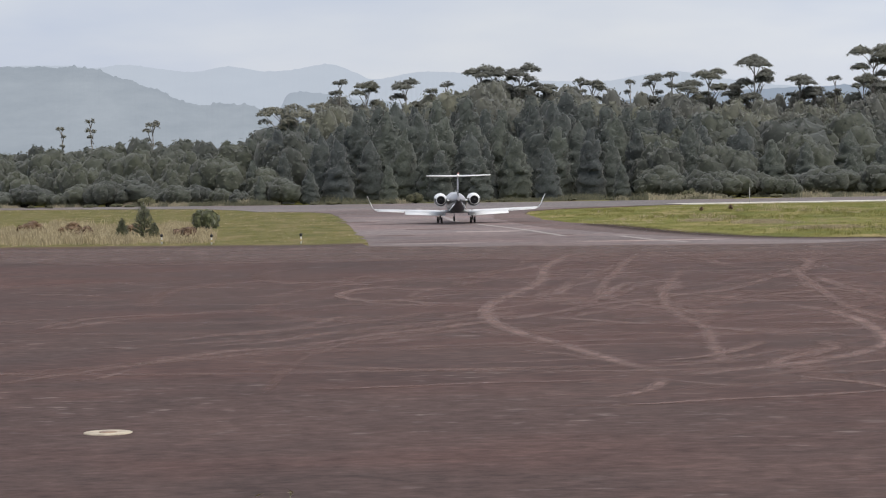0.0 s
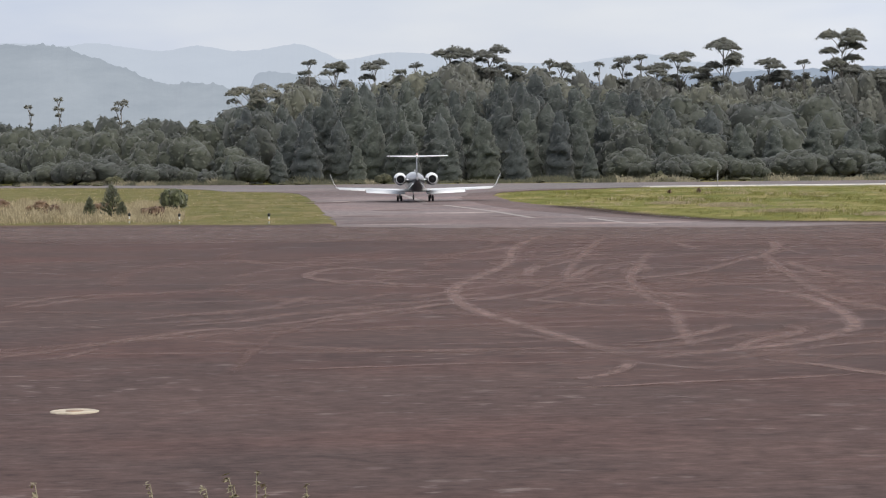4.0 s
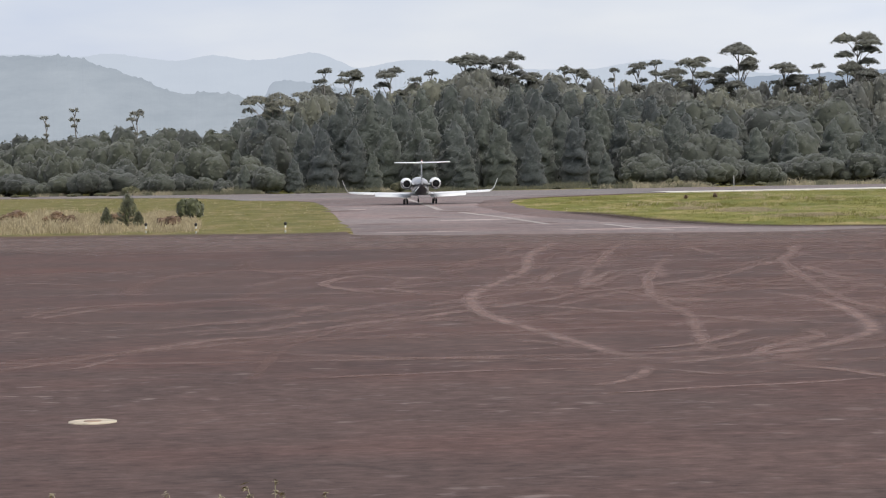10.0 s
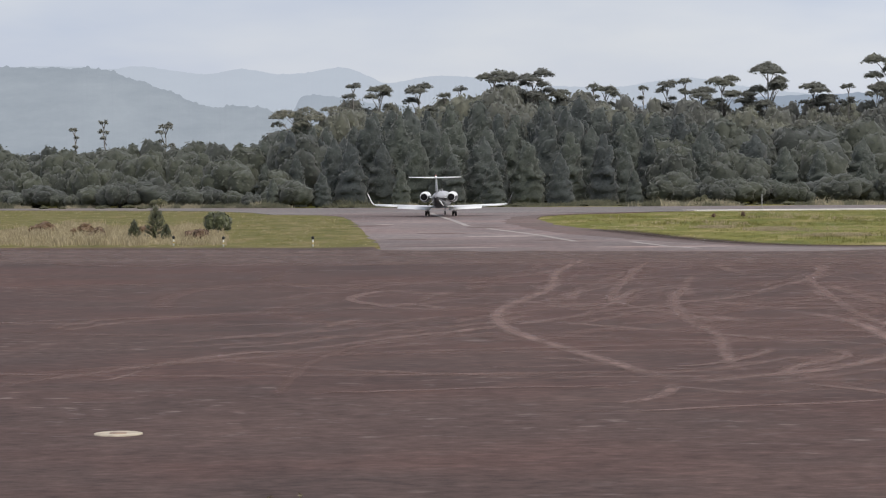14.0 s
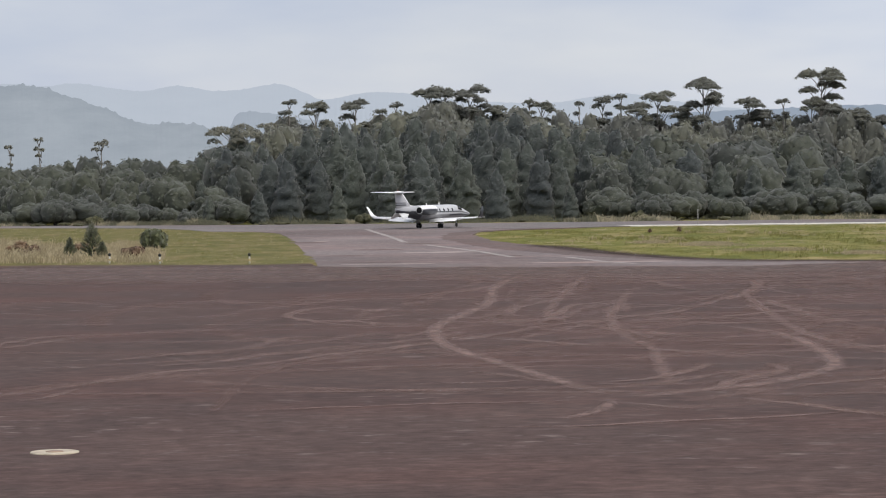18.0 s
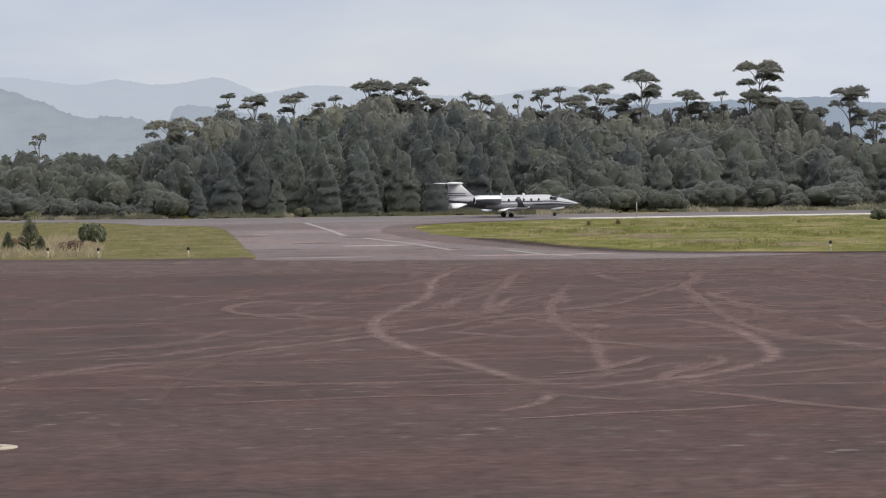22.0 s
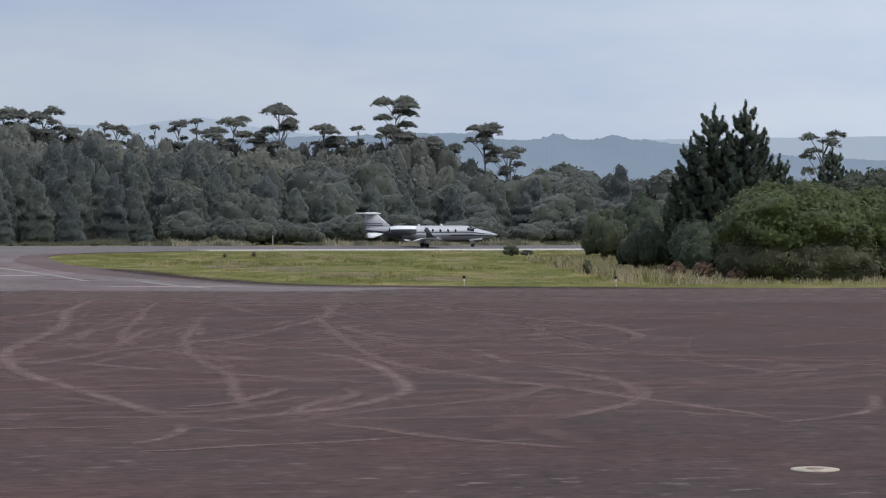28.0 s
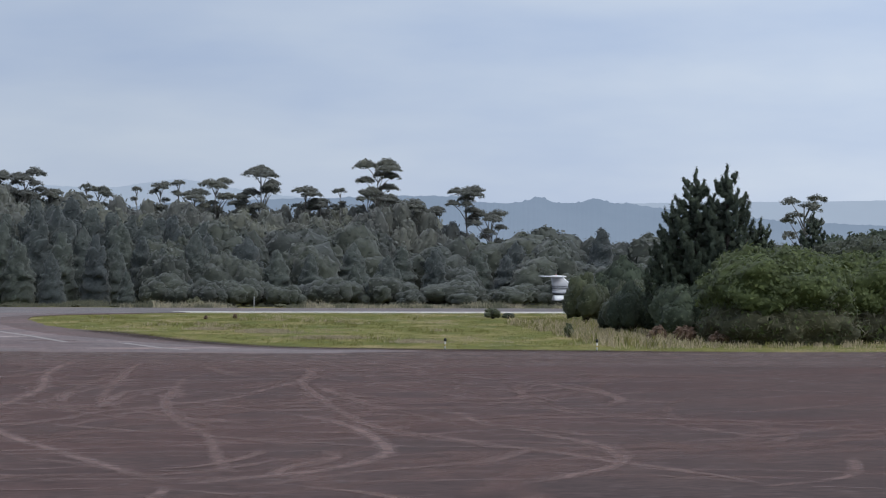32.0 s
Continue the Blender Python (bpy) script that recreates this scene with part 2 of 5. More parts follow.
LEAF_BRIGHT = foliage("leaf_bright", [(0.096, 0.124, 0.046), (0.116, 0.146, 0.053), (0.144, 0.174, 0.064)], 0.45, 0.1, gloss=0.25)
LEAF_PINE = foliage("leaf_pine", [(0.092, 0.115, 0.088), (0.107, 0.131, 0.098), (0.122, 0.148, 0.108)], 0.5, 0.1, gloss=0.12)
LEAF_YOUNG = foliage("leaf_young", [(0.085, 0.10, 0.050), (0.12, 0.135, 0.070), (0.16, 0.172, 0.095)], 0.35, 0.1)
HEATH = foliage("heath_green", [(0.095, 0.100, 0.062), (0.13, 0.132, 0.085), (0.17, 0.165, 0.11)], 0.35, 0.15, gloss=0.15, relief=0)
TWIG = foliage("bare_twigs", [(0.105, 0.106, 0.066), (0.135, 0.132, 0.086), (0.17, 0.162, 0.11)], 0.35, 0.1, gloss=0.15)
SCRUB = foliage("scrub_dry", [(0.22, 0.20, 0.14), (0.30, 0.27, 0.19), (0.38, 0.34, 0.25)], 0.2, 0.15, gloss=0.15, relief=0)
SCRUB_RED = foliage("scrub_red", [(0.15, 0.09, 0.065), (0.20, 0.13, 0.09), (0.28, 0.19, 0.14)], 0.2, 0.15, gloss=0.15)
BLADE_GREEN = foliage("blade_green", [(0.125, 0.136, 0.036), (0.160, 0.162, 0.046), (0.22, 0.200, 0.066)], 0.4, 0.1, gloss=0.1, relief=0)
BLADE_DRY = foliage("blade_dry", [(0.313, 0.258, 0.156), (0.405, 0.340, 0.221), (0.497, 0.423, 0.294)], 0.4, 0.1, gloss=0.15, relief=0)
# hill tones already hold the blue of the air in front
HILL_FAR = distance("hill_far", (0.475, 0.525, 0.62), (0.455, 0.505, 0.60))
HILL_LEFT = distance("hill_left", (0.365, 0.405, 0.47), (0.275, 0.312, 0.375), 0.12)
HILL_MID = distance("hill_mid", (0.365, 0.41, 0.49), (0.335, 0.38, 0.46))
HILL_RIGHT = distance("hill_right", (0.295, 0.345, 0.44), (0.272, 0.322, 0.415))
FIN = plain("aircraft_silver", (0.42, 0.42, 0.44), 0.35, vary=0.1, scale=0.8)
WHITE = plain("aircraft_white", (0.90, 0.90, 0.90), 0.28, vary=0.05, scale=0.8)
# fuselage colour, greyer than the white of the wings
BODY_GREY = plain("aircraft_body", (0.53, 0.535, 0.55), 0.28, vary=0.06, scale=0.8)
NAVY = plain("aircraft_grey", (0.055, 0.06, 0.07), 0.3, vary=0.2, scale=0.8)
# darker grey holds the shade under the fuselage
BELLY_SHADE = plain("aircraft_belly_shade", (0.24, 0.24, 0.25), 0.35, vary=0.12, scale=0.8)
METAL = plain("bare_metal", (0.62, 0.62, 0.63), 0.3, 1.0, vary=0.15, scale=3)
SOOT = plain("jet_pipe", (0.03, 0.03, 0.032), 0.6, 0.6, vary=0.3, scale=4)
RUBBER = plain("tyre_rubber", (0.025, 0.024, 0.024), 0.85, vary=0.2, scale=6)
GLASS = plain("dark_cabin_glass", (0.02, 0.022, 0.026), 0.08, vary=0.1, scale=2)
# pale red stands for the lit lamp; the material gives off nothing
BEACON_GLOW = plain("beacon_painted_glow", (0.72, 0.38, 0.34), 0.3)
POST_GREY = plain("post_grey", (0.40, 0.39, 0.37), 0.7, vary=0.2)
POST_WHITE = plain("post_white", (0.72, 0.70, 0.64), 0.6, vary=0.2)
BLACK = plain("marker_black", (0.02, 0.02, 0.02), 0.6)
YELLOW = plain("marker_yellow", (0.55, 0.40, 0.06), 0.6, vary=0.2)
RUST = plain("rusty_lid", (0.42, 0.30, 0.22), 0.85, vary=0.4, scale=3)
CONCRETE = plain("painted_concrete", (0.64, 0.55, 0.42), 0.85, vary=0.35, scale=2.5)


# ---- building helpers ----
def solid(name, verts, faces, material, parent=None, label="", smooth=False):
    me = bpy.data.meshes.new(name)
    me.from_pydata([tuple(v) for v in verts], [], [tuple(f) for f in faces])
    me.materials.append(material)
    if smooth:
        me.polygons.foreach_set("use_smooth", [True] * len(me.polygons))
    me.update()
    ob = new(name, me)
    if parent is not None:
        ob.parent = parent
    return tagged(ob, label)


def part(name, bm, material, parent, label="", smooth=True):
    bmesh.ops.recalc_face_normals(bm, faces=bm.faces[:])
    me = bpy.data.meshes.new(name)
    bm.to_mesh(me)
    bm.free()
    for mat in material if isinstance(material, (list, tuple)) else [material]:
        me.materials.append(mat)
    if smooth:
        me.polygons.foreach_set("use_smooth", [True] * len(me.polygons))
    ob = new(name, me)
    if parent is not None:
        ob.parent = parent
    return tagged(ob, label)


def glide(pts, steps=8):
    """A smooth line through control points (Catmull-Rom)."""
    p = [Vector(q).to_3d() for q in pts]
    p = [p[0] * 2 - p[1]] + p + [p[-1] * 2 - p[-2]]
    out = []
    for i in range(1, len(p) - 2):
        a, b, c, d = p[i - 1:i + 3]
        for k in range(steps):
            u = k / steps
            out.append(0.5 * (2 * b + (c - a) * u + (2 * a - 5 * b + 4 * c - d) * u * u + (3 * b - a - 3 * c + d) * u ** 3))
    return out + [p[-2]]


def rings(bm, sections, cap=True):
    """Skin a list of equal rings of points."""
    vs = [[bm.verts.new(q) for q in ring] for ring in sections]
    k = len(vs[0])
    for a, b in zip(vs, vs[1:]):
        for i in range(k):
            bm.faces.new((a[i], a[(i + 1) % k], b[(i + 1) % k], b[i]))
    if cap:
        bm.faces.new(vs[0])
        bm.faces.new(vs[-1])
    return vs


def tube(bm, pts, radii, k=8):
    """A tapered limb along a line of points."""
    secs = []
    for i, (q, r) in enumerate(zip(pts, radii)):
        a, b = Vector(pts[max(i - 1, 0)]), Vector(pts[min(i + 1, len(pts) - 1)])
        d = (b - a).normalized()
        u = d.cross(Vector((0.31, 0.95, 0.1))).normalized()
        v = d.cross(u)
        secs.append([Vector(q) + (u * math.cos(6.28319 * j / k) + v * math.sin(6.28319 * j / k)) * r for j in range(k)])
    rings(bm, secs)


def sheet(name, outline, z, material, label, category, depth=0.25):
    """A slab of paving with the given outline and its top at z."""
    bm = bmesh.new()
    top = [bm.verts.new((x, y, z)) for x, y in outline]
    low = [bm.verts.new((x, y, z - depth)) for x, y in outline]
    bm.faces.new(top)
    for i in range(len(top)):
        j = (i + 1) % len(top)
        bm.faces.new((top[i], top[j], low[j], low[i]))
    return tagged(part(name, bm, material, None, "", smooth=False), label, category, kind="structure")


def strip(name, pts, width, z, material, parent=None, label=""):
    """A flat strip along a line, with u across it."""
    bm = bmesh.new()
    uv = bm.loops.layers.uv.new("UVMap")
    prev = None
    for i, q in enumerate(pts):
        d = (pts[min(i + 1, len(pts) - 1)] - pts[max(i - 1, 0)]).normalized()
        s = Vector((-d.y, d.x, 0)) * width / 2
        pair = (bm.verts.new((q.x - s.x, q.y - s.y, z)), bm.verts.new((q.x + s.x, q.y + s.y, z)))
        if prev:
            f = bm.faces.new((prev[0], pair[0], pair[1], prev[1]))
            n = len(pts) - 1
            for lp, u, v in zip(f.loops, (0, 0, 1, 1), (i - 1, i, i, i - 1)):
                lp[uv].uv = (u, v / n)
        prev = pair
    return part(name, bm, material, parent, label, smooth=False)


# ---- ground, paving and verges ----
def make_ground():
    verts, faces, n = [], [], 0
    # one sheet to the horizon, with the bank the camera stands on raised in it
    xs = sorted({*np.linspace(-40, 40, 41).tolist(), -4500, -2000, -900, -400, -200, -100, -60, 60, 100, 200, 400, 900, 2000, 4500})
    ys = sorted({*np.linspace(-20, 30, 41).tolist(), -4500, -1500, -400, -100, -40, 60, 120, 200, 320, 500, 900, 1800, 3000, 4700})
    for y in ys:
        for x in xs:
            d = max(0.0, min(1.0, (22.0 - y) / 11.0)) * max(0.0, min(1.0, (y + 20) / 8)) * max(0.0, min(1.0, (40 - abs(x)) / 12))
            d = d * d * (3 - 2 * d)
            verts.append((x, y, -0.05 + 3.2 * d + (0.06 * noise.noise((x * 0.7, y * 0.7, 0)) if d > 0 else 0)))
    k = len(xs)
    for j in range(len(ys) - 1):
        for i in range(k - 1):
            faces.append((j * k + i, j * k + i + 1, (j + 1) * k + i + 1, (j + 1) * k + i))
    g = solid("ground", verts, faces, GRASS_GROUND, smooth=True)
    tagged(g, "mown olive-green grass over flat airfield ground", "ground", kind="structure")


LEFT_TAXI = [(-4.3, 155.4), (-5.4, 172), (-6.9, 197), (-8.2, 218), (-9.7, 238), (-12.0, 252), (-18.0, 259.5)]
RIGHT_TAXI = [(19.0, 257.6), (10.5, 249), (7.4, 237), (7.4, 222), (8.4, 203), (12.4, 184), (15.4, 166), (19.4, 154), (25.0, 150.2)]
NEAR_LEFT = [(-150, 172), (-60, 163), (-26, 158.9), (-15.7, 156.8), (-9.0, 154.9), (-4.3, 155.4)]
NEAR_RIGHT = [(25.0, 150.2), (34.6, 146.4), (44, 143.2), (54, 142.6), (80, 140), (150, 136)]


def flat(line):
    return [(v.x, v.y) for v in line]


def wobble(line, amount, seed):
    return [(x + amount * noise.noise((x * 0.31, y * 0.31, seed)), y + amount * noise.noise((x * 0.45, y * 0.45, seed + 9))) for x, y in line]


def make_paving():
    near_l, near_r = wobble(flat(glide(NEAR_LEFT)), 0.9, 1), wobble(flat(glide(NEAR_RIGHT)), 0.9, 2)
    mouth = wobble(flat(glide([(21, 142.4), (14, 142.6), (8, 144.0), (2, 147.0), (-3.6, 149.0)], 10)), 2.4, 31)
    sheet("apron", [(-150, 24), (150, 24)] + near_r[::-1] + mouth + near_l[::-1], 0.0, APRON,
          "worn red-brown bitumen apron crossed by dusty tyre tracks", "apron")
    left, right = wobble(flat(glide(LEFT_TAXI)), 0.5, 3), wobble(flat(glide(RIGHT_TAXI)), 0.5, 4)
    sheet("taxiway_shoulder", mouth[::-1] + [(24.8, 147.5)] + right[::-1] + left[::-1], 0.006, SHOULDER,
          "darker worn edge of the taxiway against the grass", "shoulder")
    inner = wobble(flat(glide([(14.5, 257.0), (7.0, 246), (4.4, 228), (4.6, 208), (6.6, 187), (9.6, 172), (13.8, 158), (18.5, 149.5), (27, 146.3)])), 0.7, 14)
    sheet("taxiway", mouth[::-1] + inner[::-1] + [(x - 0.04, y) for x, y in left[::-1]], 0.012, TAXI,
          "pale grey-pink bitumen taxiway with a worn line", "taxiway")
    sheet("runway", [(-400, 440), (-60, 303), (-40, 292), (-26, 282), (-21, 271), (-17.9, 259.3), (17, 257.6), (24, 263.5), (60, 263.5), (400, 268), (400, 292), (60, 288), (20, 290), (-16, 297), (-60, 316), (-400, 462)], 0.020, RUNWAY,
          "grey bitumen runway in front of the trees", "runway")
    sheet("gravel_shoulder", [(24, 262.4), (60, 262.0), (130, 263.0), (130, 268.0), (60, 267.2), (22.5, 266.6)], 0.028, GRAVEL,
          "bleached gravel strip along the runway edge", "shoulder", 0.1)
    sheet("dry_verge", near_l + left + [(-21, 271), (-26, 282), (-40, 292), (-60, 303), (-150, 339)], 0.002, GRASS_TAN, "mown olive and tan dry grass verge", "verge", 0.1)
    for x, y, w, d in ((-0.2, 152.4, 5.6, 0.9), (-5.6, 212, 1.5, 2.0), (3.0, 176, 5.0, 2.5), (12.0, 151.5, 9.0, 1.6)):
        q = [(x + w / 2 * math.cos(0.3927 * k) * (1 + 0.3 * noise.noise((k * 1.7, x, y))), y + d / 2 * math.sin(0.3927 * k) * (1 + 0.3 * noise.noise((k * 1.3, y, x)))) for k in range(16)]
        sheet("pale_patch", q, 0.017, PATCH, "paler resealed patch on the taxiway", "patch", 0.02)
    for x, y, w, d in ((-1.5, 155.5, 4.5, 1.6), (-6.6, 208, 3.0, 4.0), (-1.0, 184, 3.5, 3.0), (2.2, 200, 3.0, 3.0), (-3.0, 170, 2.5, 2.2), (6.5, 166, 3.5, 2.0)):
        q = [(x + w / 2 * math.cos(0.3927 * k) * (1 + 0.3 * noise.noise((k * 1.7, x, y))), y + d / 2 * math.sin(0.3927 * k) * (1 + 0.3 * noise.noise((k * 1.3, y, x)))) for k in range(16)]
        sheet("dark_patch", q, 0.018, SHOULDER, "darker oil-stained patch on the taxiway", "patch", 0.02)


def make_marks():
    strip("taxi_line", glide([(-2.5, 262.5), (-1.8, 250.3), (-0.2, 226.4), (1.0, 204.9)]), 0.5, 0.024, LINE)
    strip("taxi_line", glide([(2.4, 196.6), (5.2, 180.3), (7.4, 162.8)]), 0.5, 0.024, LINE)
    strip("taxi_line", glide([(10.7, 161.2), (12.2, 152), (13.6, 147.6)]), 0.5, 0.024, LINE)
    for ob in [o for o in scene.objects if o.name.startswith("taxi_line")]:
        tagged(ob, "faded white guide line painted on the taxiway", "painted line", "guide lines", "structure")
    kinds = {"broad": (DUST, "broad curved dusty tyre track on the apron", 0.66, 0.0095), "curved": (DUST_MID, "curved dusty tyre track on the apron", 0.50, 0.0085),
             "plain": (DUST_FAINT, "dusty tyre track on the apron", 0.56, 0.0075), "narrow": (DUST_FAINT, "faint narrow dusty tyre track on the apron", 0.45, 0.0055),
             "thin": (DUST_SOFT, "thin faint tyre track on the apron", 0.34, 0.0065), "faint": (DUST_FAINT, "faint dusty tyre track on the apron", 0.7, 0.004), "soft": (DUST_SOFT, "broad faint reddish tyre track on the apron", 1.2, 0.0025),
             "line": (DUST_LINE, "pale narrow tyre track on the apron", 0.58, 0.0105), "hair": (DUST_LINE, "thin pale tyre track on the apron", 0.32, 0.0115)}
    laid = {k: 0 for k in kinds}

    def track(kind, *pts):
        mat, label, wide, z0 = kinds[kind]
        laid[kind] += 1
        tagged(strip("tyre_track", glide(pts, 8), wide, z0 + 0.000008 * laid[kind], mat), label, "tyre track", "tyre tracks", "structure")

    track("broad", (7.4, 136.0), (5.9, 128.8), (4.4, 116.0), (3.7, 102.9), (1.7, 89.2), (1.3, 82.8), (1.7, 75.7), (3.7, 64.3), (4.9, 57.8))
    track("broad", (4.9, 58.0), (6.0, 58.8), (8.7, 61.5), (10.0, 63.9), (11.3, 67.6), (11.9, 75.3), (11.7, 81.6), (10.2, 87))
    track("curved", (4.8, 57.4), (4.2, 54.7), (3.3, 52.9))
    track("curved", (10.8, 117.5), (9.0, 104.1), (7.4, 89.7), (7.1, 80.0), (7.3, 74.5), (6.7, 65.7), (6.5, 60.3))
    track("curved", (15.1, 115.7), (13.6, 97.8), (12.6, 79.8), (13.9, 72.6), (16.2, 64.2), (18.0, 56.7))
    track("curved", (7.3, 60.1), (8.1, 62.5), (8.9, 64.2), (9.6, 65.4))
    track("curved", (13.1, 57.9), (16.2, 62.8), (17.3, 69.5), (16.4, 74.5))
    track("curved", (17.6, 55.8), (18.7, 56.6), (20.4, 58.2), (21.8, 61.5), (22.4, 63.7))
    track("curved", (10.2, 134.6), (8.3, 120.6), (5.6, 95.6), (5.8, 89.7), (7.0, 84.2), (9.1, 79.0))
    track("curved", (2.5, 89.6), (-1.3, 88.4), (-2.9, 91.8), (-3.8, 95.6), (-2.9, 100.7), (-0.6, 102.1))
    track("narrow", (4.5, 62.5), (6.0, 63.1), (7.2, 65.6), (8.2, 67.8))
    track("narrow", (13.1, 64.1), (14.9, 67.7))
    track("narrow", (1.6, 76.6), (-0.8, 73.1), (-3.0, 69.9), (-5.7, 66.9))
    track("narrow", (-1.3, 88.4), (-2.9, 91.8), (-3.8, 95.6), (-2.9, 100.7), (-0.6, 102.1))
    track("narrow", (8.4, 56.0), (9.3, 54.4), (10.4, 52.4), (11.5, 51.6))
    track("narrow", (12.3, 63.1), (14.8, 67.1))
    track("narrow", (3.1, 93.0), (4.6, 90.6), (7.0, 91.7), (10.1, 94.7), (13.8, 107.5))
    track("narrow", (2.9, 81.3), (4.9, 77.8), (7.1, 74.6), (9.3, 72.7))
    track("narrow", (5.4, 92.3), (6.8, 100.1), (8.9, 104.2))
    track("narrow", (22.0, 87.4), (23.9, 92.8), (24.9, 100.2), (24.6, 109.5))
    track("narrow", (-9.0, 78), (-5, 81), (-1.0, 83), (4.0, 86))
    track("narrow", (-11.0, 92), (-6.0, 96), (0.0, 97), (5, 93))
    track("narrow", (14, 83), (18, 79), (23, 78), (29, 80))
    track("narrow", (10, 124), (15, 112), (20, 104), (28, 99))
    track("narrow", (12, 100), (17, 93), (21, 84), (22, 74))
    track("narrow", (-16, 110), (-8, 106), (0, 108), (8, 113))
    track("narrow", (16, 131), (19, 118), (24, 110), (32, 106))
    track("plain", (8.8, 103.4), (7.9, 102.3), (6.6, 96.0), (5.5, 89.3))
    track("plain", (2.4, 78.6), (3.9, 80.2), (6.8, 88.3), (10.4, 96.9), (12.1, 100.9))
    track("plain", (7.6, 73.8), (8.7, 72.5), (10.1, 71.2), (11.1, 71.9))
    track("plain", (1.8, 65.7), (2.8, 64.9), (3.7, 62.8))
    track("plain", (5.2, 62.5), (6.2, 63.5), (7.3, 65.7), (8.2, 68.5))
    track("plain", (4.6, 60.5), (6.1, 61.7), (7.4, 64.3))
    track("plain", (7.1, 59.5), (8.0, 62.3), (8.9, 64.3), (9.7, 66.1), (9.6, 68.0), (9.1, 68.3))
    track("plain", (8.3, 56.4), (9.0, 55.2), (9.6, 53.3), (10.7, 51.7), (12.0, 50.4))
    track("plain", (14.2, 105.1), (13.1, 90.0), (12.6, 77.2), (13.2, 73.0), (14.3, 69.1), (15.1, 67.8))
    track("plain", (15.0, 67.9), (15.8, 66.5), (16.4, 62.8), (16.9, 60.8), (17.4, 58.6))
    track("plain", (16.4, 62.8), (14.8, 60.1), (12.9, 57.3))
    track("plain", (16.5, 63.3), (17.1, 67.3), (17.0, 70.8), (16.9, 74.6), (16.4, 77.5))
    track("plain", (13.0, 63.6), (14.0, 65.4), (14.8, 67.2))
    track("plain", (-3.4, 91.3), (-2.7, 92.9), (-0.7, 93.5), (1.1, 95.7))
    track("plain", (-2.6, 70.9), (-1.2, 73.3), (0.9, 77.7), (1.7, 80.2))
    track("plain", (3.3, 95.0), (3.5, 91.1), (4.2, 89.0), (5.1, 91.7))
    track("plain", (4.0, 92.8), (4.4, 97.5), (5.2, 100.8))
    track("plain", (7.2, 104.9), (7.7, 115.7), (8.8, 125.2))
    track("plain", (15.7, 126.2), (17.1, 124.2), (16.0, 115.8), (13.8, 105.2))
    track("plain", (14.3, 102.5), (14.7, 97.7), (15.6, 93.2))
    track("plain", (21.4, 117.1), (23.2, 107.4), (24.3, 99.2), (23.9, 92.6), (22.0, 89.2))
    track("plain", (18.6, 128.9), (19.8, 121.1), (21.2, 118.5), (19.7, 111.5))
    track("plain", (5.2, 59.9), (7.2, 60.2), (9.5, 63.2), (11.1, 64.7))
    track("plain", (8.7, 58.3), (11.3, 58.4), (14.0, 58.6))
    track("plain", (12.4, 131.3), (12.1, 117.3), (12.7, 114.0))
    track("plain", (-12.2, 78.3), (-10.9, 83.8), (-7.7, 85.8))
    track("plain", (-7.6, 63.6), (-6.3, 67.2), (-4.7, 69.0))
    track("plain", (-2.5, 72.0), (-0.7, 75.3), (1.3, 79.0))
    track("plain", (3.3, 92.3), (4.8, 101.6), (9.2, 126.6))
    track("plain", (2.0, 80.3), (4.7, 84.4), (7.3, 84.0))
    track("plain", (3.9, 91.4), (4.5, 87.7), (5.4, 91.1), (6.9, 101.2))
    track("thin", (1.5, 51.5), (3.9, 51.5), (6.8, 52.7), (9.4, 53.8))
    track("plain", (8.2, 56.5), (8.7, 55.5), (9.4, 53.8))
    track("thin", (-3.1, 56.1), (-0.5, 56.5))
    track("plain", (-3.8, 94.7), (-2.9, 97.4), (-1.3, 97.9))
    track("thin", (-2.2, 72.0), (-2.7, 69.8), (-3.6, 64.0), (-3.8, 54.8))
    track("line", (-11.6, 78.1), (-10.9, 80.0), (-10.3, 82.1), (-9.2, 83.5))
    track("line", (-7.8, 72.0), (-6.7, 73.8), (-5.3, 75.8), (-4.2, 77.3), (-3.4, 81.5), (-2.8, 83.1))
    track("line", (-7.7, 63.9), (-6.9, 64.9), (-6.1, 66.6), (-5.4, 68.0), (-4.4, 68.8), (-3.6, 70.1), (-2.8, 71.4), (-2.2, 73.1), (-1.2, 74.5), (-0.3, 75.7), (0.7, 77.5), (1.5, 79.2))
    track("hair", (-8.4, 59.1), (-7.8, 60.1), (-7.4, 62.6))
    track("line", (-8.3, 85.1), (-7.5, 86.4), (-6.1, 87.3))
    track("hair", (-2.3, 55.9), (-1.4, 56.4), (-0.7, 56.5), (0.1, 56.8), (1.1, 57.0), (2.4, 57.1), (3.9, 57.3))
    track("hair", (1.9, 66.6), (2.5, 65.7), (3.1, 64.8))
    track("hair", (0.5, 62.7), (1.9, 62.7), (3.3, 63.3))
    track("line", (1.6, 79.2), (2.4, 80.4), (3.6, 83.0), (4.6, 85.9), (5.6, 87.6), (6.7, 89.4), (7.8, 91.2), (9.0, 92.7), (9.9, 94.4), (11.4, 98.1))
    track("line", (1.6, 79.2), (2.8, 80.3), (4.1, 78.5), (5.3, 76.8), (6.0, 75.8))
    track("line", (7.2, 97.5), (8.1, 101.2), (8.8, 101.4), (8.5, 95.8))
    track("line", (7.8, 92.8), (8.7, 91.7), (9.6, 89.1), (10.3, 87.4))
    track("line", (7.0, 81.3), (8.0, 82.6), (8.5, 81.2), (9.2, 79.8))
    track("line", (7.2, 74.1), (8.1, 72.9), (9.0, 71.2), (10.0, 71.0), (10.9, 69.8))
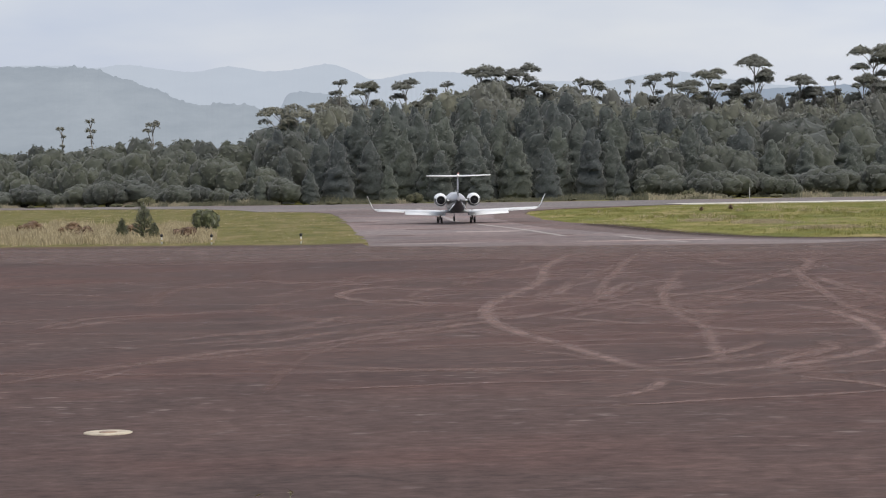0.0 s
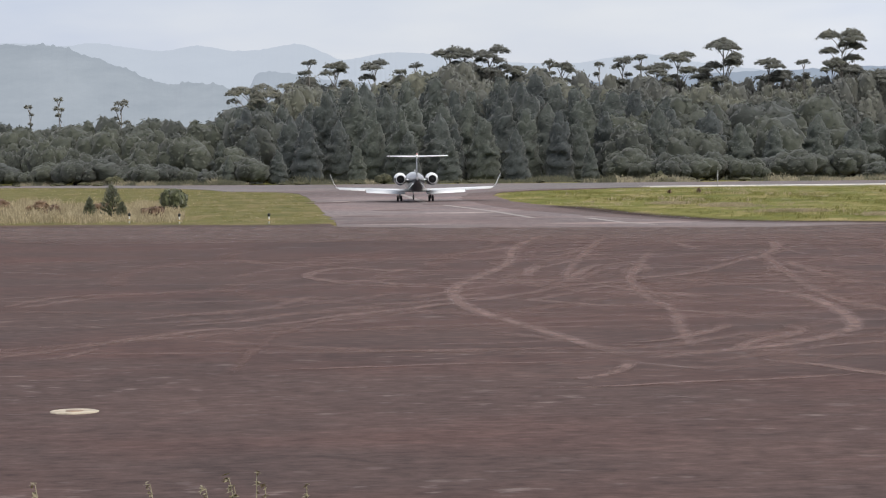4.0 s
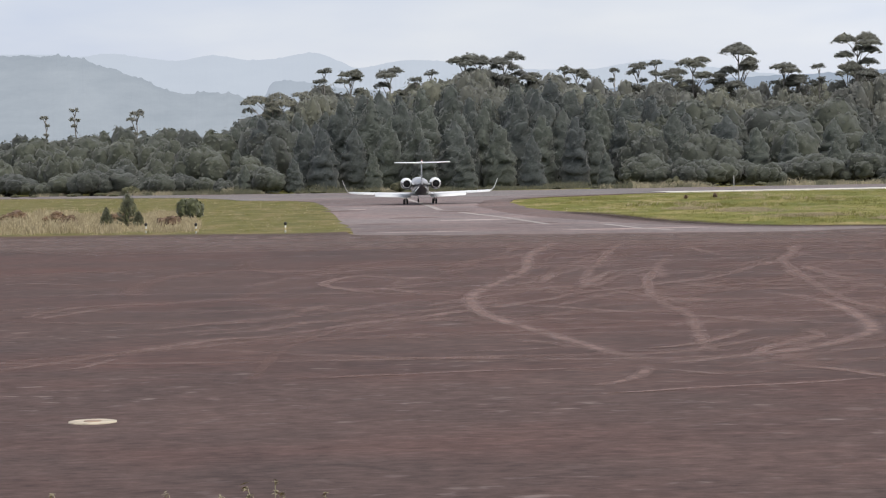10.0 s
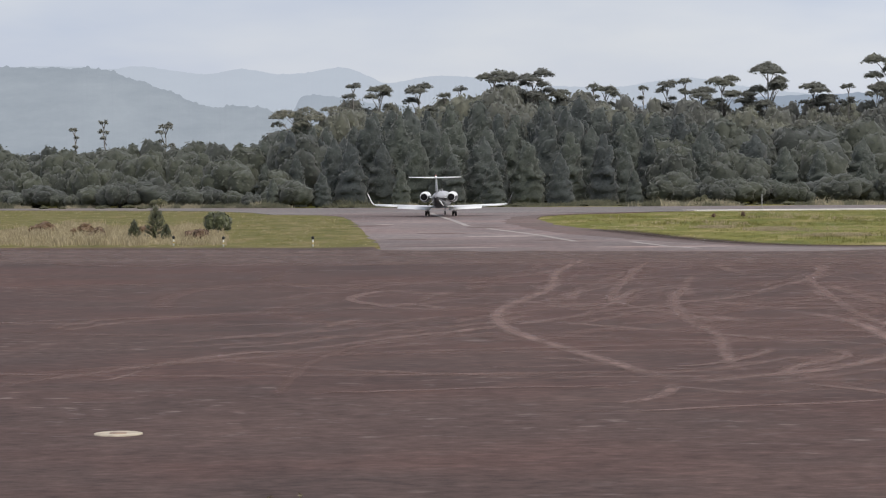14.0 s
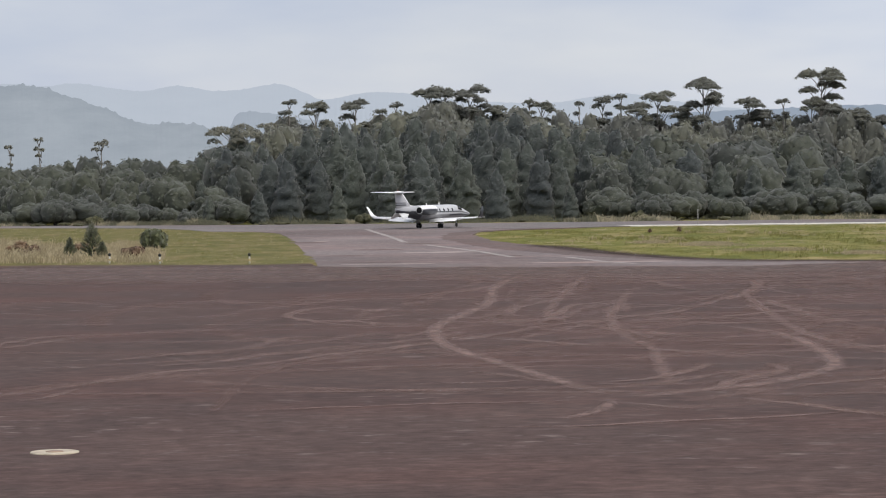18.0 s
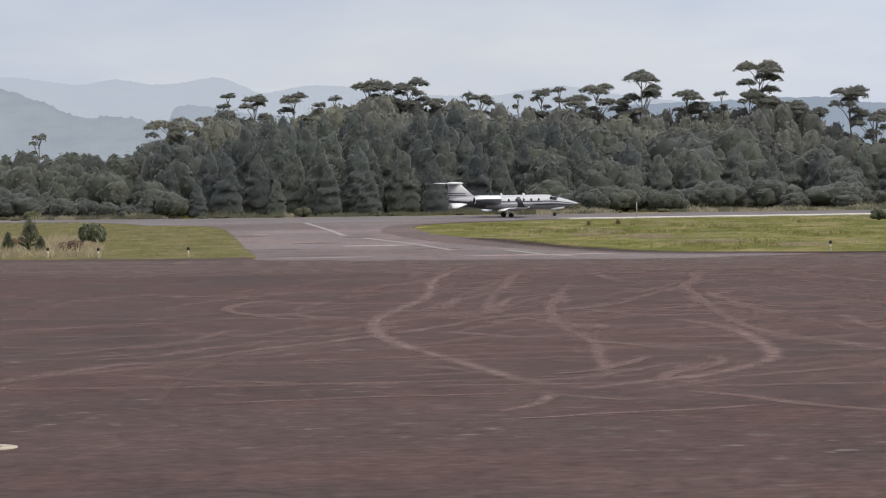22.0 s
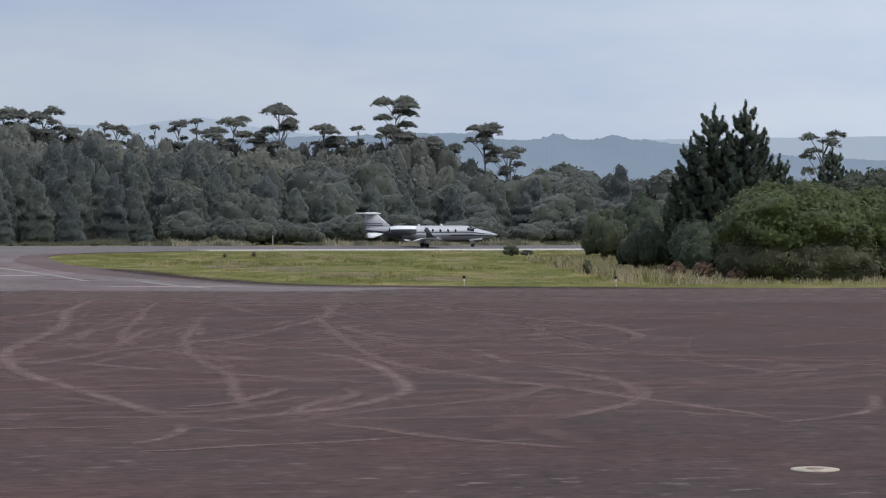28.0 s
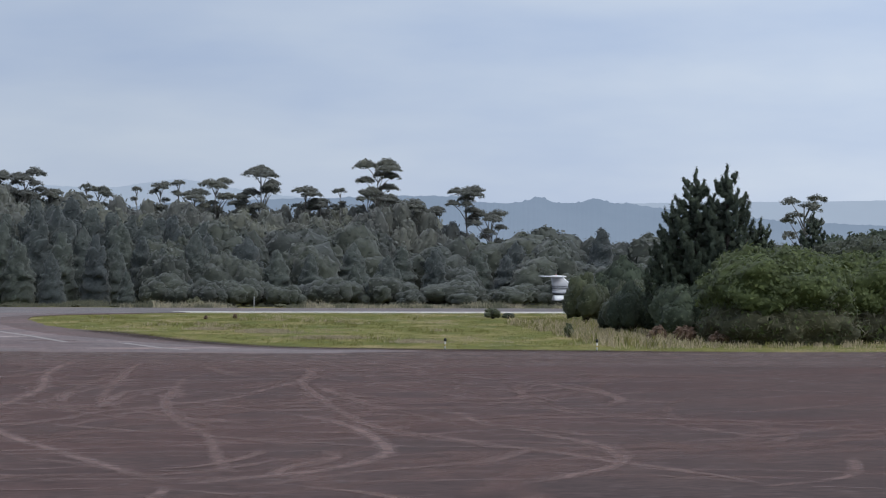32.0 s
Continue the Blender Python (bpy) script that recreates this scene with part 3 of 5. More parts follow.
    track("hair", (4.5, 61.9), (5.3, 61.8), (6.1, 62.1), (7.0, 62.9), (7.8, 64.4), (8.7, 65.7))
    track("hair", (5.2, 62.5), (5.9, 63.0), (6.7, 64.3), (7.4, 65.7), (8.2, 68.1))
    track("hair", (7.3, 59.6), (7.7, 61.2), (8.1, 62.5), (8.8, 63.2), (9.6, 65.3), (9.7, 66.7), (9.3, 67.2))
    track("hair", (3.2, 51.5), (4.0, 51.5), (4.9, 52.0), (6.0, 52.4), (7.2, 52.6), (8.2, 53.1), (9.2, 53.7))
    track("hair", (4.8, 56.8), (5.5, 55.9), (6.0, 55.1))
    track("line", (-1.3, 93.2), (-0.8, 97.4), (0.1, 100.1), (0.9, 100.7))
    track("line", (-3.8, 96.0), (-3.3, 99.1), (-2.5, 100.6))
    track("line", (-3.6, 93.6), (-2.7, 91.4), (-1.5, 91.4), (-0.3, 88.1))
    track("line", (0.8, 90.6), (1.4, 92.2), (1.8, 91.7))
    track("line", (5.2, 89.1), (5.6, 92.7), (6.2, 96.6), (6.9, 100.7), (7.4, 101.5))
    track("line", (4.0, 93.3), (4.6, 99.3), (5.3, 101.3), (6.6, 105.7))
    track("line", (2.0, 93.2), (3.2, 91.3), (3.9, 90.3), (4.9, 91.4))
    track("line", (11.5, 124.6), (12.2, 120.8), (12.6, 113.1))
    track("line", (15.1, 119.5), (16.5, 122.3), (15.9, 115.9), (14.2, 107.8), (12.5, 102.4), (11.3, 99.1))
    track("line", (2.3, 112.8), (3.5, 115.7), (5.3, 122.6), (6.7, 124.7))
    track("line", (4.1, 112.0), (5.9, 113.6), (7.6, 117.7))
    track("line", (-16.0, 99.4), (-14.8, 99.8), (-12.6, 97.8))
    track("line", (-6.4, 69.9), (-5.1, 70.9), (-3.7, 72.8))
    track("hair", (7.4, 57.8), (8.0, 56.6), (8.6, 55.7), (9.1, 54.2), (9.7, 53.2), (10.4, 52.4), (11.1, 51.5), (12.0, 50.5))
    track("hair", (9.1, 60.9), (10.0, 61.2), (11.4, 62.3), (12.3, 62.8))
    track("hair", (13.5, 73.1), (13.9, 71.8), (14.3, 69.8), (14.8, 68.5), (15.1, 67.3), (15.6, 65.9), (15.9, 64.2), (16.2, 62.8), (16.7, 61.9), (17.1, 60.4), (17.6, 58.8))
    track("hair", (12.8, 63.3), (13.6, 64.4), (14.7, 66.8), (15.0, 67.8))
    track("hair", (12.8, 57.4), (13.7, 58.5), (14.7, 59.9), (15.5, 61.3), (16.5, 63.3), (17.2, 65.7), (17.7, 68.9))
    track("line", (17.1, 69.0), (17.3, 71.9), (16.4, 72.9))
    track("line", (22.4, 103.8), (24.1, 105.9), (24.2, 101.6), (24.6, 98.6), (24.1, 93.3), (22.9, 88.9))
    track("line", (24.5, 92.4), (24.9, 90.2))
    track("hair", (16.2, 59.2), (16.5, 58.3), (17.5, 58.5))
    track("line", (21.4, 117.0), (22.1, 113.6), (22.6, 110.4), (23.0, 108.5))
    track("line", (16.5, 86.0), (16.2, 80.5), (16.1, 77.5))
    track("line", (16.4, 76.0), (17.4, 75.2), (18.0, 72.9))
    track("line", (14.6, 104.9), (14.4, 95.6), (14.7, 91.0))
    track("line", (17.6, 107.6), (17.9, 103.8), (18.6, 101.5))
    track("line", (32.7, 121.1), (33.8, 119.3))
    track("line", (20.5, 127.3), (21.6, 123.9), (21.2, 117.1))
    track("hair", (15.8, 57.7), (16.9, 58.0), (17.7, 56.9))
    track("hair", (18.6, 55.6), (19.3, 55.4), (20.2, 54.9))
    track("line", (22.0, 76.8), (22.4, 73.5), (22.7, 72.1))
    track("hair", (16.1, 61.9), (16.8, 60.5), (17.5, 59.0), (17.8, 56.6))
    track("line", (29.0, 93.6), (30.5, 94.2))
    track("line", (31.2, 91.1), (32.2, 91.0))
    track("line", (30.4, 116.3), (31.4, 116.1))
    tagged(strip("soil_edge", glide([(10.2, 194), (12.0, 184), (15.0, 166), (19.0, 154), (25.0, 149.6), (34.6, 145.9), (44, 142.8)]), 3.6, 0.0145, SOIL), "dark bare soil along the edge of the grass", "soil", "", "structure")
    for y, w in ((131, 15), (139, 15), (144, 11)):
        line = glide([(-60, y + 12), (-30, y + 8), (-8, y + 4), (8, y), (26, y - 2), (50, y - 5), (80, y - 7)], 6)
        tagged(strip("dust_band", line, w, 0.0010 + 0.0002 * w / 15 * (y - 130) / 5, DUST_BAND), "pale dusty band across the far apron", "dust", "", "structure")
    rng = random.Random(77)
    laid_arcs = 0
    while laid_arcs < 22:
        x, y, a = rng.uniform(4, 25), rng.uniform(74, 108), 1.5708 + rng.gauss(0, 0.16)
        bend, q = rng.choice((-1, 1)) / rng.uniform(40, 110), []
        for k in range(rng.randint(6, 9)):
            q.append((x, y))
            if k == 4:
                bend = rng.choice((-1, 1)) / rng.uniform(9, 25)
            x, y, a = x + 4.5 * math.cos(a), y + 4.5 * math.sin(a), a + 4.5 * bend
        if all(60 < v < 138 and 1 < u < 30 for u, v in q):
            track("thin" if laid_arcs % 2 else "narrow", *q)
            laid_arcs += 1
    for kind, n, reach, lo, hi in (("faint", 60, 3.4, 8, 40), ("soft", 120, 3.0, 7, 26)):
        for _ in range(n):
            x, y, a = rng.uniform(-10, 28) if rng.random() < 0.35 else rng.uniform(2, 26), rng.uniform(58, 134), rng.gauss(0.25, 0.6) + rng.choice((0, 3.14159))
            bend, q = rng.choice((-1, 1)) / rng.uniform(lo, hi), []
            for k in range(rng.randint(5, 8)):
                q.append((x, y))
                x, y, a = x + reach * math.cos(a), y + reach * math.sin(a), a + reach * bend * rng.uniform(0.5, 1.3)
            if all(50 < v < 139 for u, v in q):
                track(kind, *q)
    for x, y, lab in ((-6.1, 47.7, "round pale painted cover with a rusty middle, flush in the apron"), (15.1, 45.8, "round chipped pale cover set flush in the apron")):
        bm = bmesh.new()
        rad, secs = 0.44, []
        for r, z in ((rad, -0.02), (rad, 0.018), (rad * 0.94, 0.024), (rad * 0.40, 0.020)):
            secs.append([(r * math.cos(6.28319 * k / 28), r * math.sin(6.28319 * k / 28), z) for k in range(28)])
        rings(bm, secs)
        cover = part("ground_cover", bm, CONCRETE, None, lab)
        cover.location = (x, y, 0)
        tagged(cover, lab, "cover", "apron covers")
        bm = bmesh.new()
        rings(bm, [[(r * math.cos(6.28319 * k / 20), r * math.sin(6.28319 * k / 20), z) for k in range(20)] for r, z in ((rad * 0.38, 0.015), (rad * 0.36, 0.030), (rad * 0.1, 0.032))])
        part("lid", bm, RUST, cover, "rust-stained lid")


make_ground()
make_paving()
make_marks()


# ---- far hills ----
def hill(name, dist, pts, depth, mat, label, seed, rough):
    """A ridge whose crest runs through a few heights, with a long front slope and a back."""
    line = glide([(x, 0, z) for x, z in pts], 60)
    verts, faces = [], []
    prof = [(-depth, 0.0), (-depth * 0.55, 0.42), (-depth * 0.2, 0.82), (0, 1.0), (depth * 0.5, 0.6), (depth * 0.9, -0.05)]
    for dy, k in prof:
        for v in line:
            b = noise.noise((v.x * 0.02, dy * 0.01, seed)) * rough * 0.6 + abs(noise.noise((v.x * 90 / dist, dy * 0.05, seed))) * rough * 1.1 + noise.noise((v.x * 400 / dist, dy * 0.2, seed)) * rough * 0.5 + max(0.0, noise.noise((v.x * 520 / dist, dy * 0.3, seed + 4))) * rough * 1.3
            verts.append((v.x * (dist + dy) / dist, dist + dy, max(-1.0, v.z * k + b * (0.4 + 0.6 * k))))
    n = len(line)
    for j in range(len(prof) - 1):
        for i in range(n - 1):
            faces.append((j * n + i, j * n + i + 1, (j + 1) * n + i + 1, (j + 1) * n + i))
    tagged(solid(name, verts, faces, mat, smooth=True), label, "hills", kind="structure")


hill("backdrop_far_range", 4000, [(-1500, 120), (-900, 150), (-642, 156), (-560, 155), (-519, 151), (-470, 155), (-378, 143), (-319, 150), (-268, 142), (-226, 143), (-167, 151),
     (-124, 136), (-99, 127), (-31, 137), (28, 134), (130, 122), (240, 118), (300, 126), (360, 131), (420, 120), (560, 105), (900, 100), (1500, 110)], 400, HILL_FAR, "pale blue mountain range with haze painted in", 3, 1.2)
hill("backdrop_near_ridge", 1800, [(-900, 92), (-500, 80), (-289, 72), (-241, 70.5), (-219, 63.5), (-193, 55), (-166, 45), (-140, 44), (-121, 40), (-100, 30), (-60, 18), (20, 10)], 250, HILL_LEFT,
     "grey-blue wooded ridge with haze painted in", 5, 1.9)
hill("backdrop_wooded_knoll", 1500, [(-150, 2), (-110, 14), (-92, 33), (-85, 43.5), (-66, 43), (-53, 40), (-20, 36), (20, 20)], 120, HILL_MID, "wooded knoll behind the trees, haze painted in", 7, 1.0)
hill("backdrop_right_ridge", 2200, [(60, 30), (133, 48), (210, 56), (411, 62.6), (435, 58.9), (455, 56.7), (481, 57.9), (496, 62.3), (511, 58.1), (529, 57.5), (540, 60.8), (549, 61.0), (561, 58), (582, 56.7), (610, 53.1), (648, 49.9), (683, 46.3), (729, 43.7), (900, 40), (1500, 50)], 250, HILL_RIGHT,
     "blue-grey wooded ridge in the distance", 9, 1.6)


# ---- aircraft ----
def ring_x(x, w, h, zc, k=28):
    return [(x, w * math.cos(6.28319 * i / k), zc + h * math.sin(6.28319 * i / k)) for i in range(k)]


def wing_section(le, chord, y, z, thick, up=(0, 0, 1), k=7):
    """Ring of an aerofoil: leading edge x, chord towards -x, at y and z, thickness along up."""
    prof = [(0.0, 0.0), (0.05, 0.6), (0.2, 1.0), (0.45, 0.95), (0.75, 0.5), (1.0, 0.03)]
    top = [(le - c * chord, y + up[1] * t * thick, z + up[2] * t * thick) for c, t in prof]
    low = [(le - c * chord, y - up[1] * t * thick * 0.5, z - up[2] * t * thick * 0.5) for c, t in prof[::-1][:-1]]
    return top + low


def make_jet():
    jet = new("business_jet")
    tagged(jet, "white twin-engined business jet with dark trim, T-tail and upswept winglets", "aircraft")
    # fuselage
    stations = [(7.5, 0.03, 0.03, 1.30), (7.25, 0.13, 0.12, 1.31), (6.8, 0.27, 0.25, 1.33), (6.1, 0.44, 0.41, 1.38), (5.4, 0.58, 0.55, 1.44), (4.9, 0.66, 0.66, 1.50), (4.4, 0.72, 0.74, 1.53),
                (3.8, 0.77, 0.77, 1.53), (2.5, 0.78, 0.78, 1.52), (0.5, 0.78, 0.78, 1.52), (-1.2, 0.76, 0.76, 1.53), (-2.4, 0.68, 0.70, 1.57), (-3.6, 0.54, 0.58, 1.65), (-4.7, 0.37, 0.43, 1.74), (-5.5, 0.22, 0.28, 1.82), (-6.0, 0.09, 0.13, 1.88)]
    bm = bmesh.new()
    rings(bm, [ring_x(*s) for s in stations])
    # lower body faces greyed: underside shade put into the colour
    for f in bm.faces:
        c = f.calc_center_median()
        zc = float(np.interp(-c.x, [-s[0] for s in stations], [s[3] for s in stations]))
        hh = float(np.interp(-c.x, [-s[0] for s in stations], [s[2] for s in stations]))
        v = (c.z - zc) / max(hh, 0.02)
        if c.x < -2.2 and v < -0.05:
            f.material_index = 1
        elif c.x < -2.2:
            f.material_index = 3
        elif v < -0.14:
            f.material_index = 1 if v > -0.45 and c.x > 2.4 else 2
    body = part("fuselage", bm, [BODY_GREY, NAVY, BELLY_SHADE, FIN], jet)
    # cabin windows, cockpit glass, door
    for side in (1, -1):
        for i in range(5):
            x = 3.05 - 0.78 * i
            bm = bmesh.new()
            pts = []
            for k in range(14):
                a = 6.28319 * k / 14
                zz = 1.80 + 0.14 * math.sin(a)
                yy = 0.79 * math.cos(math.asin((zz - 1.52) / 0.79))
                pts.append((x + 0.11 * math.cos(a), side * (yy + 0.006), zz))
            inner = [(q[0], q[1] - side * 0.03, q[2]) for q in pts]
            rings(bm, [pts, inner])
            part("cabin_window", bm, GLASS, body)
        bm = bmesh.new()
        quad = [(5.02, 0.50, 1.98), (4.30, 0.62, 2.10), (4.22, 0.72, 1.82), (4.95, 0.655, 1.70)]
        out = [(x, side * (y + 0.03), z) for x, y, z in quad]
        rings(bm, [out, [(x, side * (y - 0.08), z - 0.02) for x, y, z in quad]])
        part("side_window", bm, GLASS, body)
        bm = bmesh.new()
        quad = [(5.42, 0.03, 1.98), (4.62, 0.03, 2.245), (4.50, 0.40, 2.17), (5.20, 0.42, 1.95)]
        out = [(x, side * y, z + 0.02) for x, y, z in quad]
        rings(bm, [out, [(x - 0.05, side * y, z - 0.08) for x, y, z in quad]])
        part("windscreen", bm, GLASS, body)
        # trim stripe
        bm = bmesh.new()
        a, b = [], []
        for k in range(15):
            x = 6.9 - k * 0.78
            w = float(np.interp(-x, [-s[0] for s in stations], [s[1] for s in stations]))
            h = float(np.interp(-x, [-s[0] for s in stations], [s[2] for s in stations]))
            zc = float(np.interp(-x, [-s[0] for s in stations], [s[3] for s in stations]))
            for lst, v in ((a, 0.18), (b, 0.03)):
                lst.append((x, side * (w * math.sqrt(1 - v * v) + 0.012), zc + h * v))
        va, vb = [bm.verts.new(q) for q in a], [bm.verts.new(q) for q in b]
        for i in range(len(a) - 1):
            bm.faces.new((va[i], va[i + 1], vb[i + 1], vb[i]))
        part("trim_stripe", bm, NAVY, body, "thin dark stripe along the cabin")
        # wing, flap, winglet
        bm = bmesh.new()
        rings(bm, [wing_section(1.75, 2.95, side * 0.2, 0.80, 0.17), wing_section(1.45, 2.55, side * 1.6, 0.84, 0.15), wing_section(0.35, 1.35, side * 6.15, 1.08, 0.07)])
        wing = part("wing", bm, WHITE, jet)
        bm = bmesh.new()
        rings(bm, [[(x, side * y, z + q + dz) for x, q in ((-0.95 + dx, 0.06), (-1.55 + dx, -0.22), (-1.57 + dx, -0.245), (-0.95 + dx, -0.03))] for y, z, dx, dz in ((0.85, 0.82, 0.0, 0.0), (3.9, 0.95, 0.06, 0.02))])
        part("flap", bm, WHITE, wing)
        bm = bmesh.new()
        rings(bm, [[(x, side * y, z + q) for x, q in ((-0.86 + dx, 0.04), (-1.20 + dx, -0.07), (-1.21 + dx, -0.095), (-0.86 + dx, -0.03))] for y, z, dx in ((3.95, 0.97, 0.04), (6.0, 1.08, 0.12))])
        part("aileron", bm, WHITE, wing)
        bm = bmesh.new()
        rings(bm, [wing_section(0.22, 1.20, side * 6.15, 1.08, 0.06, (0, side, 0.2)), wing_section(-0.30, 0.68, side * 6.36, 1.32, 0.05, (0, side, 0.2)), wing_section(-0.88, 0.30, side * 6.70, 2.16, 0.03, (0, side, 0.2))])
        bm.normal_update()
        bmesh.ops.recalc_face_normals(bm, faces=bm.faces[:])
        for f in bm.faces:
            f.material_index = 1 if f.normal.y * side > 0.3 else 0
        part("winglet", bm, [WHITE, NAVY], wing, "white upswept winglet with a dark outer face")
        # engine
        bm = bmesh.new()
        prof = [(-1.22, 0.36), (-1.10, 0.40), (-1.16, 0.46), (-1.6, 0.50), (-2.4, 0.50), (-3.1, 0.45), (-3.75, 0.36), (-3.78, 0.31), (-3.4, 0.30)]
        secs = [[(x, side * 1.24 + r * math.cos(6.28319 * i / 22), 1.80 + r * math.sin(6.28319 * i / 22)) for i in range(22)] for x, r in prof]
        rings(bm, secs, cap=False)
        # lower nacelle faces coloured dark in place of the shade there
        for f in bm.faces:
            if f.calc_center_median().z < 1.93 and f.calc_center_median().x > -3.5:
                f.material_index = 1
        engine = part("engine", bm, [WHITE, NAVY], jet)
        bm = bmesh.new()
        rings(bm, [[(x, side * 1.24 + r * math.cos(6.28319 * i / 18), 1.80 + r * math.sin(6.28319 * i / 18)) for i in range(18)] for x, r in ((-1.45, 0.37), (-1.5, 0.2), (-1.3, 0.03))])
        part("fan", bm, METAL, engine)
        bm = bmesh.new()
        rings(bm, [[(x, side * 1.24 + r * math.cos(6.28319 * i / 18), 1.80 + r * math.sin(6.28319 * i / 18)) for i in range(18)] for x, r in ((-3.35, 0.30), (-3.80, 0.305), (-3.55, 0.20), (-3.9, 0.02))])
        part("exhaust", bm, SOOT, engine)
        bm = bmesh.new()
        rings(bm, [wing_section(-1.6, 1.7, side * 0.55, 1.72, 0.08), wing_section(-1.7, 1.5, side * 0.82, 1.76, 0.07)])
        part("pylon", bm, WHITE, engine)
        # tailplane half, ventral fin
        bm = bmesh.new()
        rings(bm, [wing_section(-4.95, 1.20, side * 0.04, 3.56, 0.09), wing_section(-6.25, 0.68, side * 2.34, 3.62, 0.055)])
        part("tailplane", bm, WHITE, jet)
        bm = bmesh.new()
        rings(bm, [wing_section(-3.9, 1.95, side * 0.26, 1.55, 0.03, (0, side, 0.5)), wing_section(-5.3, 0.62, side * 0.72, 1.02, 0.02, (0, side, 0.5))])
        part("ventral_fin", bm, WHITE, jet)
        # main gear
        bm = bmesh.new()
        tube(bm, [(0.0, side * 1.20, 1.0), (0.0, side * 1.25, 0.24)], [0.07, 0.05])
        tube(bm, [(0.0, side * 1.10, 0.24), (0.0, side * 1.40, 0.24)], [0.04, 0.04])
        tube(bm, [(0.35, side * 0.8, 0.95), (0.03, side * 1.24, 0.45)], [0.03, 0.03])
        gear = part("main_gear_leg", bm, METAL, jet)
        for dy in (-0.14, 0.14):
            bm = bmesh.new()
            secs = []
            for off, r in ((-0.075, 0.13), (-0.07, 0.21), (-0.04, 0.235), (0.04, 0.235), (0.07, 0.21), (0.075, 0.13)):
                secs.append([(r * math.cos(6.28319 * i / 20), side * 1.25 + dy + off, 0.235 + r * math.sin(6.28319 * i / 20)) for i in range(20)])
            rings(bm, secs)
            part("tyre", bm, RUBBER, gear, "black rubber tyre")
        bm = bmesh.new()
        rings(bm, [[(0.30, side * 1.43, 0.92), (-0.30, side * 1.43, 0.92), (-0.22, side * 1.44, 0.40), (0.22, side * 1.44, 0.40)], [(0.30, side * 1.46, 0.92), (-0.30, side * 1.46, 0.92), (-0.22, side * 1.47, 0.40), (0.22, side * 1.47, 0.40)]])
        part("gear_door", bm, WHITE, gear)
        # nose bay doors
        bm = bmesh.new()
        rings(bm, [[(5.9, side * 0.22, 1.0), (4.6, side * 0.22, 0.86), (4.65, side * 0.30, 0.66), (5.8, side * 0.30, 0.80)], [(5.9, side * 0.25, 1.0), (4.6, side * 0.25, 0.86), (4.65, side * 0.33, 0.66), (5.8, side * 0.33, 0.80)]])
        part("nose_gear_door", bm, WHITE, jet)
    # fin with bullet fairing and bands
    def fin_ring(le, te, z, t):
        n = 6
        fr = [0, 0.08, 0.3, 0.6, 0.85, 1.0]
        th = [0.0, 0.7, 1.0, 0.7, 0.3, 0.05]
        return [(le + (te - le) * f, t * q, z) for f, q in zip(fr, th)] + [(le + (te - le) * f, -t * q, z) for f, q in list(zip(fr, th))[::-1][:-1]]
    bm = bmesh.new()
    rings(bm, [fin_ring(-2.6, -5.95, 1.95, 0.07), fin_ring(-3.55, -6.0, 2.25, 0.06), fin_ring(-4.9, -6.15, 3.55, 0.045)])
    fin = part("tail_fin", bm, FIN, jet, "silver-grey swept fin")
    bm = bmesh.new()
    rings(bm, [fin_ring(-3.45, -3.72, 2.26, 0.05), fin_ring(-4.80, -5.0, 3.5, 0.04)])
    part("leading_edge", bm, WHITE, fin, "white leading edge")
    for z0, z1, l0 in ((2.30, 2.42, -3.9), (2.52, 2.60, -4.1)):
        bm = bmesh.new()
        rings(bm, [fin_ring(l0, -6.02, z0, 0.070), fin_ring(l0 - 0.1, -6.03, z1, 0.068)])
        part("fin_band", bm, NAVY, fin, "dark band")
    bm = bmesh.new()
    rings(bm, [[(x, r * math.cos(6.28319 * i / 14), 3.60 + r * math.sin(6.28319 * i / 14)) for i in range(14)] for x, r in ((-4.5, 0.02), (-4.7, 0.09), (-5.3, 0.13), (-6.0, 0.11), (-6.45, 0.03))])
    part("bullet_fairing", bm, WHITE, fin)
    # nose gear
    bm = bmesh.new()
    tube(bm, [(4.9, 0, 0.95), (4.95, 0, 0.20)], [0.05, 0.04])
    nose = part("nose_gear_leg", bm, METAL, jet)
    bm = bmesh.new()
    rings(bm, [[(4.95 + r * math.cos(6.28319 * i / 18), off, 0.205 + r * math.sin(6.28319 * i / 18)) for i in range(18)] for off, r in ((-0.07, 0.1), (-0.06, 0.18), (0, 0.205), (0.06, 0.18), (0.07, 0.1))])
    part("tyre", bm, RUBBER, nose, "black rubber tyre")
    # aerials and beacon
    for x, z, nm in ((1.9, 2.28, "blade_aerial"), (-0.4, 2.26, "blade_aerial")):
        bm = bmesh.new()
        rings(bm, [[(x, 0.015, z), (x - 0.25, 0.015, z), (x - 0.25, -0.015, z), (x, -0.015, z)], [(x - 0.16, 0.01, z + 0.22), (x - 0.3, 0.01, z + 0.22), (x - 0.3, -0.01, z + 0.22), (x - 0.16, -0.01, z + 0.22)]])
        part(nm, bm, WHITE, jet)
    bm = bmesh.new()
    rings(bm, [[(-5.6 + r * math.cos(6.28319 * i / 10), r * math.sin(6.28319 * i / 10), z) for i in range(10)] for r, z in ((0.06, 3.70), (0.055, 3.78), (0.02, 3.83))])
    part("beacon", bm, BEACON_GLOW, jet, "red beacon with its glow painted pale")
    # true length: nose to tailplane tip 15.6 m
    for ob in jet.children_recursive:
        if ob.name.startswith("tyre"):
            mid = sum((v.co.x for v in ob.data.vertices)) / len(ob.data.vertices)
